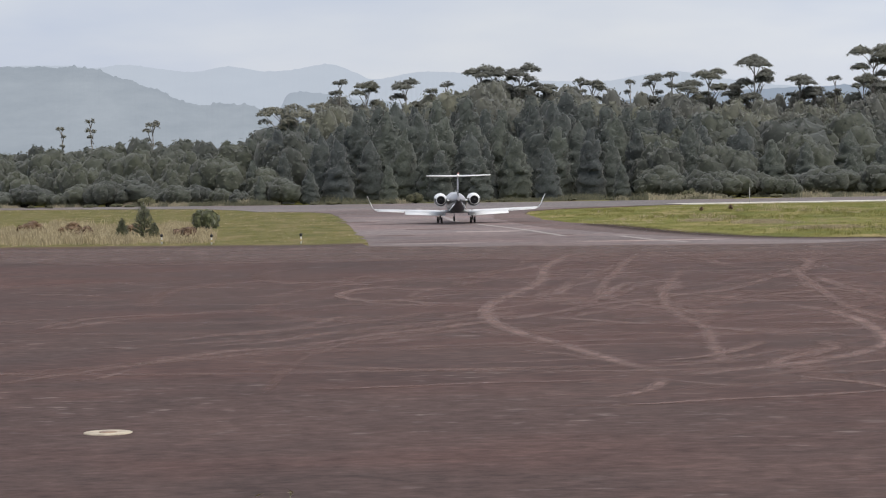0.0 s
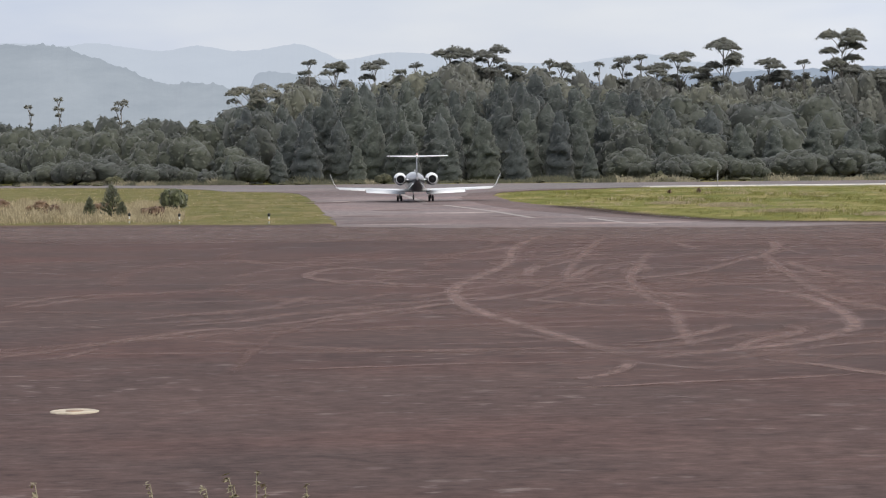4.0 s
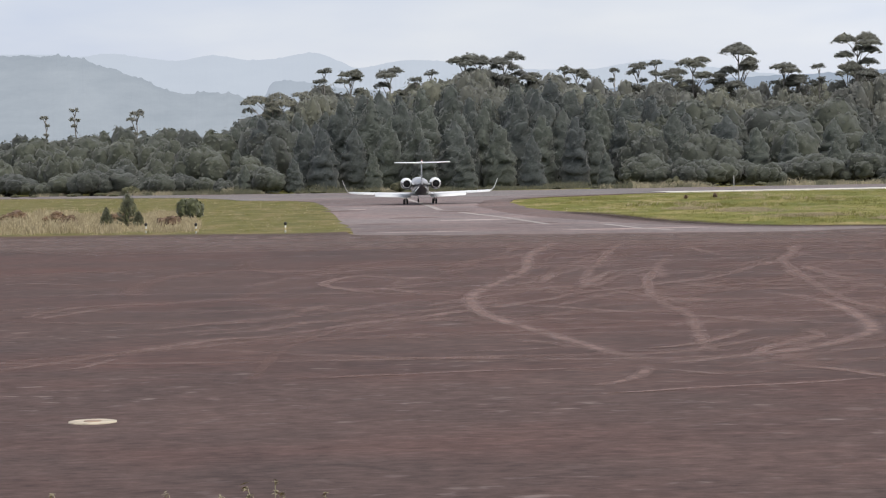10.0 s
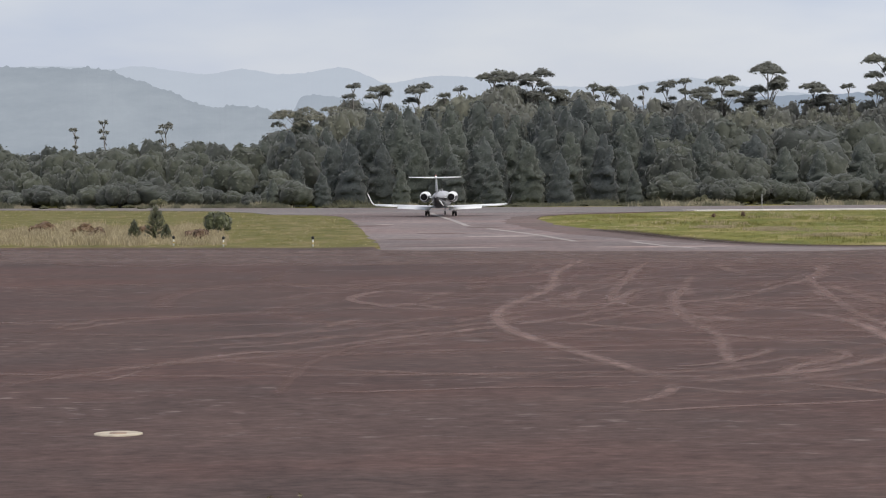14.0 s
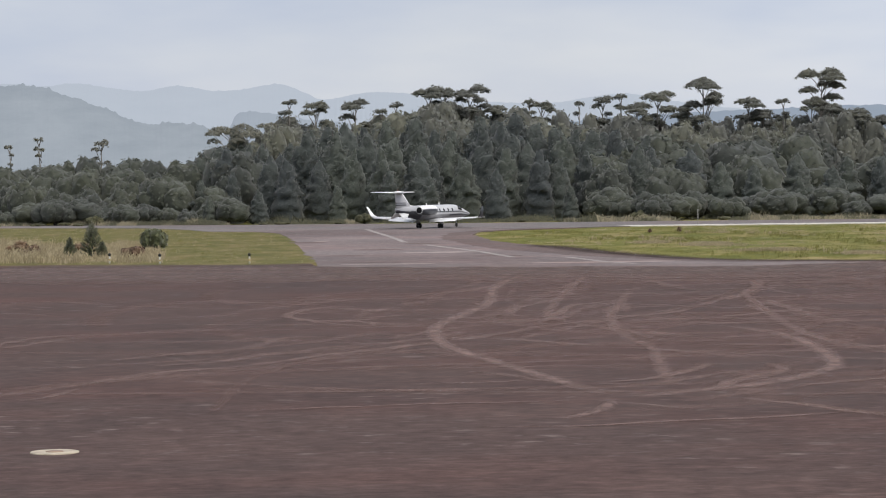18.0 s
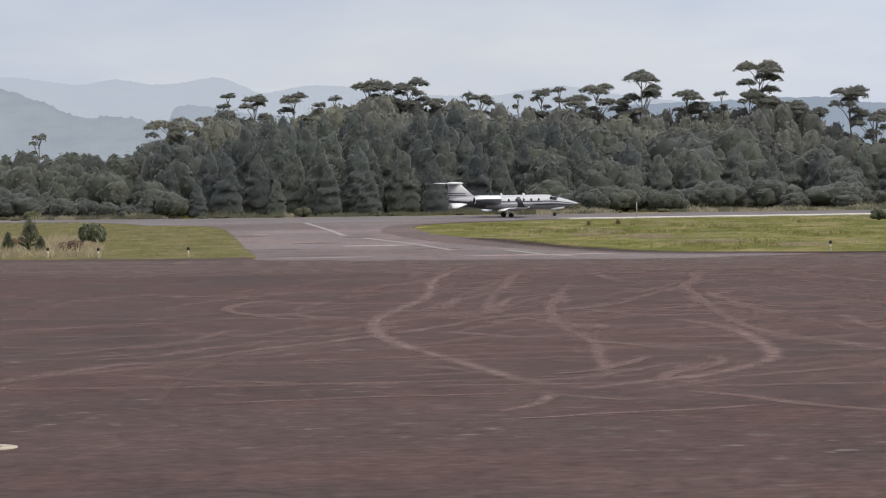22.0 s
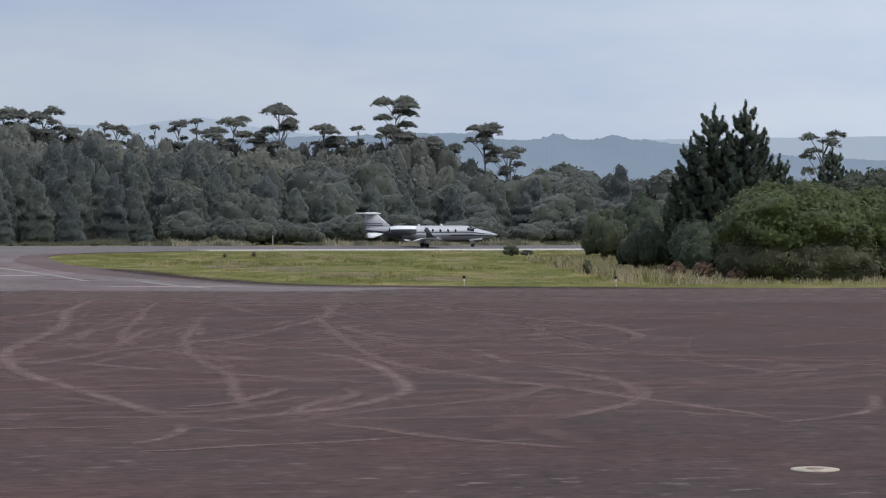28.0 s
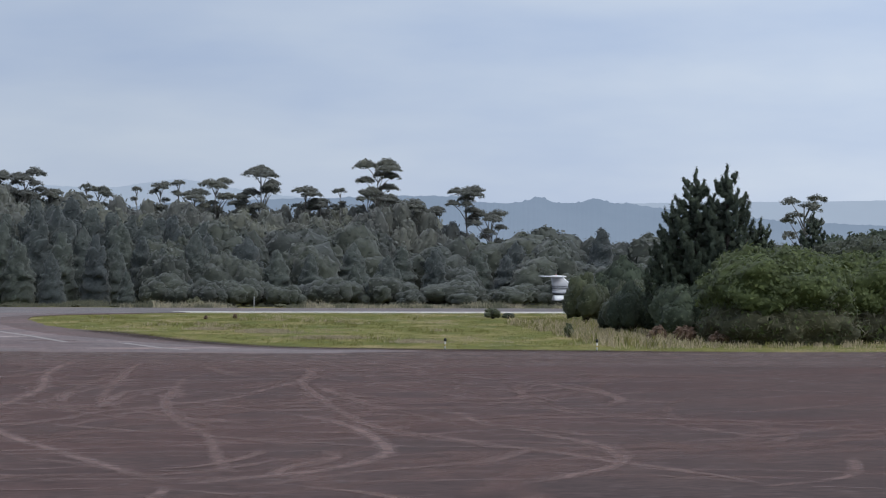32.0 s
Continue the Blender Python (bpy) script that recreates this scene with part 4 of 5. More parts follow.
            ob.data.transform(Matrix.Translation((mid * 0.06, 0, 0)))
        else:
            ob.data.transform(Matrix.Diagonal((1.06, 1, 1, 1)))
    return jet


JET = make_jet()


# ---- plants ----
def leaves(rng, centres, radii, count, size, shape=(1.0, 1.0), shell=0.55, droop=0.0):
    """Small bent leaf plates around each clump centre. Returns points, quads and soft normals that follow the clumps."""
    cen = np.repeat(np.asarray(centres, float), count, axis=0)
    rad = np.repeat(np.asarray(radii, float), count, axis=0)
    heart = np.asarray(centres, float).mean(axis=0) - np.array([0, 0, 0.3])
    n = len(cen)
    d = rng.normal(size=(n, 3))
    d /= np.linalg.norm(d, axis=1, keepdims=True)
    p = cen + d * rad * rng.uniform(shell, 1.05, (n, 1))
    out = (p - heart) * np.array([1, 1, 0.6])
    out /= np.linalg.norm(out, axis=1, keepdims=True) + 1e-9
    nor = d * 0.45 + out * 0.9 + rng.normal(scale=0.33, size=(n, 3)) + np.array([0, 0, 0.25])
    nor /= np.linalg.norm(nor, axis=1, keepdims=True)
    up = rng.normal(size=(n, 3)) + np.array([0, 0, -droop])
    u = np.cross(nor, up)
    u /= np.linalg.norm(u, axis=1, keepdims=True) + 1e-9
    v = np.cross(nor, u)
    s = size * rng.uniform(0.55, 1.35, (n, 1))
    a, b = u * s * shape[0], v * s * shape[1]
    quad = np.stack([p - b, p + a * 0.8 + nor * s * 0.15, p + b, p - a * 0.8 + nor * s * 0.15], 1)
    soft = d * 0.3 + out * 0.6 + rng.normal(scale=0.08, size=(n, 3)) + np.array([0, 0, 0.3])
    soft /= np.linalg.norm(soft, axis=1, keepdims=True)
    return quad.reshape(-1, 3), np.arange(4 * n).reshape(-1, 4), np.repeat(soft, 4, axis=0)


def ico(level):
    bm = bmesh.new()
    bmesh.ops.create_icosphere(bm, subdivisions=level, radius=1.0)
    v = np.array([q.co[:] for q in bm.verts])
    f = np.array([[q.index for q in face.verts] for face in bm.faces])
    bm.free()
    return v, f


ICO = {1: ico(1), 2: ico(2)}


def cores(rng, centres, radii, fill=0.8, level=1):
    """Rough leafy hearts of the clumps, so that a crown is dense inside."""
    cen, rad = np.asarray(centres, float), np.asarray(radii, float)
    ball, tri = ICO[level]
    m, k = len(cen), len(ball)
    bump = 1 + rng.normal(scale=0.2, size=(m, k, 1))
    v = cen[:, None] + ball[None] * rad[:, None] * fill * bump
    f = tri[None] + (np.arange(m) * k)[:, None, None]
    heart = cen.mean(axis=0) - np.array([0, 0, 0.3])
    out = (v - heart) * np.array([1, 1, 0.6])
    out /= np.linalg.norm(out, axis=2, keepdims=True) + 1e-9
    soft = ball[None] * 0.3 + out * 0.6 + rng.normal(scale=0.08, size=(m, k, 3)) + np.array([0, 0, 0.3])
    soft /= np.linalg.norm(soft, axis=2, keepdims=True)
    return v.reshape(-1, 3), f.reshape(-1, 3), soft.reshape(-1, 3)


def blob(prof, k, amp, freq, seed, centre=(0.0, 0.0, 0.0), squash=1.0):
    """A rough leafy body turned from (height, radius) and pushed in and out at two scales. Returns points, quads and normals."""
    m = len(prof)
    mid = Vector((0, 0, sum(z for z, r in prof) / m))
    v = np.empty((m, k, 3))
    for j, (z, r) in enumerate(prof):
        for i in range(k):
            a = 6.28319 * (i + 0.5 * (j % 2)) / k
            p = Vector((r * math.cos(a), r * squash * math.sin(a), z))
            q = (p + Vector(centre)) * freq + Vector((seed * 7.13, 0, 0))
            push = amp * (noise.noise(q) + 0.6 * noise.noise(q * 2.3) + 0.35 * noise.noise(q * 5.1))
            v[j, i] = p + (p - mid).normalized() * push
    du, dv = np.roll(v, -1, 1) - np.roll(v, 1, 1), np.gradient(v, axis=0)
    nor = np.cross(du, dv)
    nor /= np.linalg.norm(nor, axis=2, keepdims=True) + 1e-6
    f = np.array([(j * k + i, j * k + (i + 1) % k, (j + 1) * k + (i + 1) % k, (j + 1) * k + i) for j in range(m - 1) for i in range(k)])
    return v.reshape(-1, 3) + np.asarray(centre), f, nor.reshape(-1, 3)


def coat(rng, body, count, size, lift, shape=(0.7, 1.3), ragged=0.32):
    """Small leaf plates standing on a body, shaded with its swells."""
    v, f, nor = body
    quad = v[f]
    area = np.linalg.norm(np.cross(quad[:, 1] - quad[:, 0], quad[:, 3] - quad[:, 0]), axis=1)
    pick = rng.choice(len(f), count, p=area / area.sum())
    w = rng.dirichlet((1, 1, 1, 1), count)[:, :, None]
    base, up = (v[f[pick]] * w).sum(1), (nor[f[pick]] * w).sum(1)
    up /= np.linalg.norm(up, axis=1, keepdims=True) + 1e-6
    face = up + rng.normal(scale=ragged, size=(count, 3))
    face /= np.linalg.norm(face, axis=1, keepdims=True)
    u = np.cross(face, rng.normal(size=(count, 3)))
    u /= np.linalg.norm(u, axis=1, keepdims=True) + 1e-6
    w2 = np.cross(face, u)
    s = size * rng.uniform(0.55, 1.4, (count, 1))
    p = base + up * lift * rng.uniform(-0.2, 1.0, (count, 1))
    a, b = u * s * shape[0], w2 * s * shape[1]
    pts = np.stack([p - b, p + a, p + b, p - a], 1)
    soft = up * 0.8 + rng.normal(scale=0.18, size=(count, 3)) + np.array([0, 0, 0.22])
    soft /= np.linalg.norm(soft, axis=1, keepdims=True)
    return pts.reshape(-1, 3), np.arange(4 * count).reshape(-1, 4), np.repeat(soft, 4, axis=0)


def dome_profile(r, low, high, rows):
    """(height, radius) of a round head that hangs to low and rises to high."""
    return [(low + (high - low) * 0.5 * (1 - math.cos(3.14159 * j / (rows - 1))), r * max(0.03, math.sin(3.14159 * j / (rows - 1)) ** 0.75)) for j in range(rows)]


def crown(name, chunks, mat, parent, label=""):
    vs, fs, ns, off = [], [], [], 0
    for v, f, q in chunks:
        vs.append(v)
        fs += (f + off).tolist()
        ns.append(q)
        off += len(v)
    ob = solid(name, np.concatenate(vs).tolist(), fs, mat, parent, label, smooth=True)
    ob.data.normals_split_custom_set_from_vertices(np.concatenate(ns).tolist())
    return ob


def trunk_of(parent, pts, radii, mat, name="trunk", k=7):
    bm = bmesh.new()
    tube(bm, pts, radii, k)
    return part(name, bm, mat, parent)


def make_casuarina(seed, h=12.0):
    """Dense grey-green she-oak: an uneven cone of plumy boughs, tier over tier."""
    rng = np.random.default_rng(seed)
    t = new("casuarina")
    lean = rng.normal(scale=0.25, size=2)
    trunk_of(t, [(0, 0, -0.3), (lean[0] * 0.5, lean[1] * 0.5, h * 0.4), (lean[0], lean[1], h * 0.95)], [0.22, 0.14, 0.03], BARK)
    wide, blunt = h * rng.uniform(0.19, 0.26), rng.uniform(0.5, 0.85)
    prof = []
    for u in np.linspace(0, 1, 23):
        tier = 1 + 0.05 * math.sin(u * 6.28319 * 5.5 + seed)
        prof.append((h * (0.01 + 0.96 * u), (wide * (1 - u) ** blunt * min(1.0, 0.78 + u * 1.5) + 0.12 * (1 - u)) * tier + 0.02))
    body = blob(prof, 22, h * 0.085, 10.0 / h, seed)
    crown("crown", [body, coat(rng, body, 1350, 0.17, 0.42, (0.5, 1.5))], LEAF_DARK, t)
    return tagged(t, "dark grey-green she-oak with drooping needles in the treeline", "tree", "treeline trees")


def make_bush(seed, h=4.0, mat=None, size=0.085, heads=12, per=12, label="rounded olive-green coastal bush at the edge of the woods", group="treeline bushes", name="bush", category="bush", bark=None, lump=1.0):
    """Spreading coastal bush: several rounded leafy heads on forked stems, with shade between them."""
    rng = np.random.default_rng(seed)
    t = new(name)
    chunks = []
    for k in range(heads):
        a = k * 2.399 + rng.uniform(-0.4, 0.4)
        r = h * 0.40 * math.sqrt((k + 0.15) / heads) * rng.uniform(0.85, 1.15)
        hr = h * rng.uniform(0.13, 0.23) * lump
        hz = h * rng.uniform(0.72, 0.98) * (1 - 0.55 * (r / (h * 0.42)) ** 2 * rng.uniform(0.35, 1.0)) - hr * 0.55
        hx, hy = r * math.cos(a), r * math.sin(a)
        if k < 5:
            trunk_of(t, [(hx * 0.15, hy * 0.15, -0.2), (hx * 0.5, hy * 0.5, hz * 0.5), (hx, hy, hz)], [0.03 * h, 0.02 * h, 0.008 * h], bark or BARK, "stem", 6)
        body = blob(dome_profile(hr * 1.2, max(0.0, min(hz * 0.25, hz - hr * 1.2)) - hz, hr * 0.72, 10), 15, hr * 0.46, 1.7 / hr, seed + k * 0.37, (hx, hy, hz))
        chunks += [body, coat(rng, body, int(per * 13), size * 1.2, hr * 0.28)]
    crown("crown", chunks, mat or LEAF_BUSH, t)
    return tagged(t, label, category, group)


def make_dome(seed, h, wide, label, mat=None, leaf="bright green leaves"):
    """Broad domed bush: a leafy top skin over a grey tangle of twigs."""
    rng = np.random.default_rng(seed)
    t = new("bush")
    for k in range(12):
        a, r = k * 0.5236 + rng.uniform(-0.2, 0.2), rng.uniform(0.5, 0.9) * wide * 0.5
        trunk_of(t, [(r * 0.4 * math.cos(a), r * 0.4 * math.sin(a), -0.2), (r * 0.7 * math.cos(a), r * 0.7 * math.sin(a), h * 0.35), (r * math.cos(a), r * math.sin(a), h * 0.7)], [0.08, 0.06, 0.02], BARK, "stem", 6)
    skin = blob(dome_profile(wide * 0.49, h * 0.16, h * 0.95, 30), 52, 0.95, 0.75, seed)
    shade = blob(dome_profile(wide * 0.51, -0.12 * h, h * 0.50, 16), 40, 0.9, 0.8, seed + 5)
    crown("crown", [skin, coat(rng, skin, 8000, 0.115, 0.26, (0.65, 1.3), 0.4), coat(rng, shade, 1900, 0.11, 0.45, (0.65, 1.3), 0.4)], mat or LEAF_BRIGHT, t, leaf)
    crown("twig_tangle", [shade, coat(rng, shade, 5200, 0.13, 0.35, (0.3, 1.6), 0.6)], TWIG, t, "grey-brown tangle of bare twigs")
    return tagged(t, label, "bush", "bushes beside the runway")


def make_gum(seed, h, width, bare=0.32, mat=None, airy=1.0):
    """Tall gum: bare pale forking trunk under thin arched pads of leaves with gaps of sky."""
    rng = np.random.default_rng(seed)
    t = new("gum_tree")
    lean = rng.normal(scale=0.3, size=2)
    bend = rng.normal(scale=0.35, size=2)
    spine = [(0, 0, -0.3), (bend[0], bend[1], h * 0.45), (lean[0] * 0.7, lean[1] * 0.7, h * 0.7), (lean[0], lean[1], h * 0.93)]
    trunk_of(t, spine, [0.17, 0.12, 0.08, 0.04], BARK_PALE)
    chunks = []
    tops = []
    for i in range(3 if width > 2.4 else 2):
        a = i * 2.2 + rng.uniform(0, 1.5)
        r = width * rng.uniform(0.16, 0.30)
        tops.append((r * math.cos(a), r * math.sin(a), h - width * (0.10 + 0.07 * i + rng.uniform(0.0, 0.05)), width * rng.uniform(0.25, 0.34)))
    for i in range(int(2 + width * 1.3)):
        a = i * 2.399 + rng.uniform(-0.5, 0.5)
        r = width * 0.5 * rng.uniform(0.45, 0.95)
        tops.append((r * math.cos(a), r * math.sin(a), h * rng.uniform(1 - bare, 0.92), width * rng.uniform(0.13, 0.26) + 0.15))
    for ux, uy, z, ur in tops:
        ur *= 0.35 + 0.65 * airy
        tip = (lean[0] + ux, lean[1] + uy, z)
        r = math.hypot(ux, uy)
        zt = max(h * 0.4, z - r * rng.uniform(0.9, 1.6) - 0.5)
        f = (zt / h - 0.45) / 0.48
        root = (bend[0] + (lean[0] - bend[0]) * f, bend[1] + (lean[1] - bend[1]) * f, zt)
        trunk_of(t, [root, ((root[0] + tip[0]) * 0.5, (root[1] + tip[1]) * 0.5, zt + (z - zt) * 0.62), tip], [0.07, 0.05, 0.025], BARK_PALE, "limb", 5)
        # one arched pad, thin at the rim, ragged along its lower edge
        arch = ur * rng.uniform(0.36, 0.52)
        prof = [(-0.10 * arch, 0.03 * ur), (0.0, 0.45 * ur), (-0.14 * arch, 0.74 * ur), (0.02 * arch, 0.78 * ur), (0.34 * arch, 0.64 * ur), (0.58 * arch, 0.38 * ur), (0.70 * arch, 0.02 * ur)]
        body = blob(prof, 18, 0.10 + 0.26 * ur, 1.6 + 0.8 / ur, seed + z, tip)
        cen, rad = [], []
        for j in range(int(10 + 20 * ur * ur + 12 * ur)):
            q, a = math.sqrt(rng.uniform(0, 1)), rng.uniform(0, 6.28319)
            s = rng.uniform(0.16, 0.30) * (0.55 + 0.45 * airy)
            cen.append((tip[0] + ur * q * math.cos(a), tip[1] + ur * q * math.sin(a) * 0.9, z + arch * (0.85 - 1.15 * q * q) + rng.normal(scale=0.09)))
            rad.append((s * 1.3, s * 1.3, s * 0.75))
        chunks += [leaves(rng, cen, rad, 17, 0.085, (0.7, 1.2), 0.2)] + ([body] if airy > 0.8 else [])
    crown("crown", chunks, mat or LEAF_GUM, t)
    return tagged(t, "tall gum tree with a bare pale trunk and flat umbrella crown", "tree", "gum trees")


def make_pine(seed, h, spread=0.26, mat=None, label="dark green pine with upswept bristly branches beside the runway", name="pine_tree", group="pines", per=30):
    """Pine with whorls of level branches that turn up into bottle-brush tips."""
    rng = np.random.default_rng(seed)
    t = new(name)
    trunk_of(t, [(0, 0, -0.3), (0.08, 0, h * 0.5), (0, 0, h * 0.96)], [0.020 * h, 0.014 * h, 0.05], BARK)
    cen, rad = [], []
    k0 = h / 11.5
    for w in range(15):
        u = (w + 0.2) / 15
        for b in range(6 if u < 0.75 else 4):
            a = b * (1.0472 if u < 0.75 else 1.5708) + w * 0.9 + rng.uniform(-0.3, 0.3)
            ln = h * spread * ((1 - u) ** 0.85 * min(1.0, 0.75 + u)) * rng.uniform(0.78, 1.12) + 0.28 * k0
            z0 = h * (0.05 + 0.84 * u) + rng.normal(scale=0.12 * k0)
            tip = Vector((math.cos(a) * ln, math.sin(a) * ln, z0 + ln * rng.uniform(0.22, 0.42) + 0.15 * k0))
            base = Vector((0, 0, z0))
            mid = base.lerp(tip, 0.55) - Vector((0, 0, ln * 0.10))
            trunk_of(t, [base, mid, tip], [0.05 * k0, 0.04 * k0, 0.02 * k0], BARK, "branch", 5)
            for k in range(4):
                q = base.lerp(mid, 0.5 + 0.5 * k / 1.5) if k < 2 else mid.lerp(tip, 0.35 * (k - 1))
                s = rng.uniform(0.20, 0.31) * k0
                cen.append(q + Vector(rng.normal(scale=0.10 * k0, size=3)) + Vector((0, 0, 0.12 * k0)))
                rad.append((s * 1.2, s * 1.2, s))
            for f in range(2 if ln > 0.9 * k0 else 1):
                foot = tip if f == 0 else mid.lerp(tip, 0.45) + Vector(rng.normal(scale=0.15 * k0, size=3))
                reach = Vector((math.cos(a) * 0.45, math.sin(a) * 0.45, 1.0)) + Vector(rng.normal(scale=0.15, size=3))
                for k in range(3):
                    cen.append(foot + reach * 0.22 * k * k0)
                    rad.append(((0.21 - 0.035 * k) * k0, (0.21 - 0.035 * k) * k0, 0.25 * k0))
    for k in range(4):
        cen.append(Vector((0.07 * k0 * math.cos(k * 1.6), 0.07 * k0 * math.sin(k * 1.6), h * (0.88 + 0.03 * k))))
        rad.append(((0.27 - 0.04 * k) * k0, (0.27 - 0.04 * k) * k0, 0.36 * k0))
    crown("crown", [cores(rng, [tuple(q) for q in cen], rad, 0.72), leaves(rng, [tuple(q) for q in cen], rad, per, 0.085 * max(k0, 0.35), (0.35, 1.4), 0.6, -1.0)], mat or LEAF_PINE, t)
    return tagged(t, label, "tree", group)


def tree_height(x330, table=((-90, 7.9), (-55, 8.1), (-46, 8.0), (-40, 8.8), (-33, 8.9), (-26, 8.8), (-21.6, 9.4), (-17, 10.3), (-12, 11.5), (-5, 12.0), (2, 12.6), (16, 12.9), (23, 12.2), (30, 10.6),
                            (37, 10.2), (44, 10.0), (51, 10.0), (59, 9.6), (64, 9.8), (69, 9.6), (75, 10.1), (82, 9.8), (130, 8.6))):
    return float(np.interp(x330, [a for a, b in table], [b for a, b in table]))


def put(proto, x, y, z, s, turn, wide=1.0):
    return copy_thing(proto, Matrix.Translation((x, y, z)) @ Matrix.Rotation(turn, 4, "Z") @ Matrix.Diagonal((s * wide, s * wide, s, 1)))


def plant_woods():
    rng = random.Random(4)
    oaks = [make_casuarina(k) for k in range(11, 18)]
    bushes = [make_bush(k) for k in range(21, 27)]
    for i, o in enumerate(oaks):
        o.matrix_basis = pose(-20 + 9 * i, 346 + i, -0.05)
    for i, o in enumerate(bushes):
        o.matrix_basis = pose(-60 + 25 * i, 352, -0.05)
    # she-oak stand, front row low and back rows to the skyline
    for y, step, frac in ((304, 6.5, (0.30, 0.66)), (310, 3.4, (0.55, 0.86)), (319, 3.1, (0.74, 0.99)), (329, 2.6, (0.88, 1.03))):
        x = -23.0 * y / 330
        while x < 33 * y / 330:
            top = EYE + (tree_height(x * 330 / y) - EYE) * y / 330
            h = top * rng.uniform(*frac)
            put(rng.choice(oaks), x + rng.uniform(-0.8, 0.8), y + rng.uniform(-2.5, 2.5), -0.05, h / 12.0, rng.uniform(0, 6.28), rng.uniform(1.0, 1.35))
            x += step * rng.uniform(0.7, 1.3)
    # mixed bush to both sides
    for y, step, frac in ((303, 3.0, (0.20, 0.44)), (310, 3.5, (0.5, 0.74)), (320, 3.6, (0.70, 0.94)), (333, 3.3, (0.88, 1.03))):
        for lo, hi in ((-85, -18), (27, 128)):
            x = lo * y / 330
            while x < hi * y / 330:
                yy = y + 0.4 * max(0.0, -x - 20)
                top = EYE + (tree_height(x * 330 / yy) - EYE) * yy / 330
                h = max(1.6, top * rng.uniform(*frac))
                if rng.random() < (0.62 if 0 < x < 62 else 0.45 if x > 0 else 0.05) and 0.6 < frac[1] < 1.03:
                    put(rng.choice(oaks), x, yy + rng.uniform(-2, 2), -0.05, h / 12.0 * 1.05, rng.uniform(0, 6.28), rng.uniform(1.1, 1.5))
                else:
                    put(rng.choice(bushes), x, yy + rng.uniform(-2, 2), -0.05, h / 4.0, rng.uniform(0, 6.28), rng.uniform(0.75, 1.1) * (1.3 if x > 55 else 1.1) * (1.5 if frac[1] < 0.5 else 1.0))
                x += step * rng.uniform(0.75, 1.3) * (0.6 + 0.12 * h)
    # paler gum canopy behind the dark stand
    pale = [make_bush(k, 4.0, LEAF_CANOPY, 0.058, 22, 20, "pale grey-green gum canopy behind the treeline", "gum canopy", "gum_tree", "tree", BARK_PALE, 0.66) for k in range(31, 35)]
    for i, o in enumerate(pale):
        o.location = (-16 + 22 * i, 356, -0.05)
    tops = ((-14, 12.6), (-6, 13.2), (-2, 12.7), (1, 13.3), (4, 14.7), (8, 15.4), (12.6, 14.4), (16, 13.7), (20, 13.9), (24, 12.9), (28, 13.2), (34, 12.7), (45, 12.6), (49, 12.9), (54, 13.4), (57, 14.1), (60, 14.0), (63, 13.2), (65, 10.8), (70, 9.5))
    for y, drop in ((342, 1.4), (351, 0.3)):
        x = -14.0
        while x < 66:
            top = EYE + (float(np.interp(x * 350 / y, [a for a, b in tops], [b for a, b in tops])) - EYE) * y / 350 - drop * rng.uniform(0.0, 1.6)
            put(rng.choice(pale), x, y + rng.uniform(-2.5, 2.5), -0.05, top / 3.70, rng.uniform(0, 6.28), rng.uniform(0.75, 1.0))
            x += rng.uniform(3.4, 5.2)
    # low heath along the foot of the trees
    low = [make_bush(k, 4.0, HEATH, 0.16, 8, 14, "low grey-green heath bush at the foot of the trees", "heath bushes", "shrub", "shrub") for k in range(41, 44)]
    for i, o in enumerate(low):
        o.matrix_basis = Matrix.Translation((-34 + 31 * i, 299 + (6 if i == 0 else 0), -0.05)) @ Matrix.Diagonal((0.5, 0.5, 0.3, 1))
    for _ in range(46):
        x = rng.uniform(-70, 110)
        put(rng.choice(low), x, rng.uniform(294, 301) + 0.4 * max(0.0, -x - 20), -0.05, rng.uniform(0.14, 0.42), rng.uniform(0, 6.28), rng.uniform(1.2, 2.6))
    # emergent gums: x, y, top, crown width
    gums = [(41.3, 347.6, 17.6, 5.4), (35.2, 348.2, 16.0, 4.6), (46.7, 346.9, 15.0, 4.4), (30.0, 348.7, 15.5, 2.2), (56.1, 345.5, 18.6, 6.0), (51.4, 346.2, 14.6, 1.8),
            (54.4, 343.7, 14.7, 3.2), (32.1, 346.5, 14.3, 4.2), (4.4, 350.0, 16.8, 4.6), (6.9, 348.9, 16.5, 3.4), (10.3, 349.8, 16.8, 5.0), (18.4, 349.5, 14.9, 1.8)]
    gums += [(20.3, 349.4, 14.7, 3.0), (27.5, 348.9, 15.3, 2.8), (25.1, 349.1, 14.5, 1.5), (-13.5, 349.7, 15.2, 2.3), (-9.7, 349.9, 15.0, 3.4), (-4.6, 350.0, 15.3, 4.3),
             (-20.0, 345.4, 12.3, 6.6), (-15.4, 345.7, 12.3, 3.0), (-1.0, 350.0, 13.9, 2.0), (0.8, 350.0, 14.7, 2.0), (-49.0, 346.5, 9.6, 1.2), (-45.5, 347.0, 10.6, 1.3), (-37.7, 348.0, 10.3, 2.6)]
    gums += [(67.1, 338.4, 14.9, 3.6), (69.6, 337.9, 11.9, 3.8), (60, 341, 13.2, 4.0), (63, 345, 12.4, 3.6), (49, 349, 13.4, 4.0), (38.5, 350, 13.2, 3.6), (72.7, 218.2, 11.2, 4.2), (14, 352, 14.3, 3.6), (57.5, 343, 13.8, 3.4)]
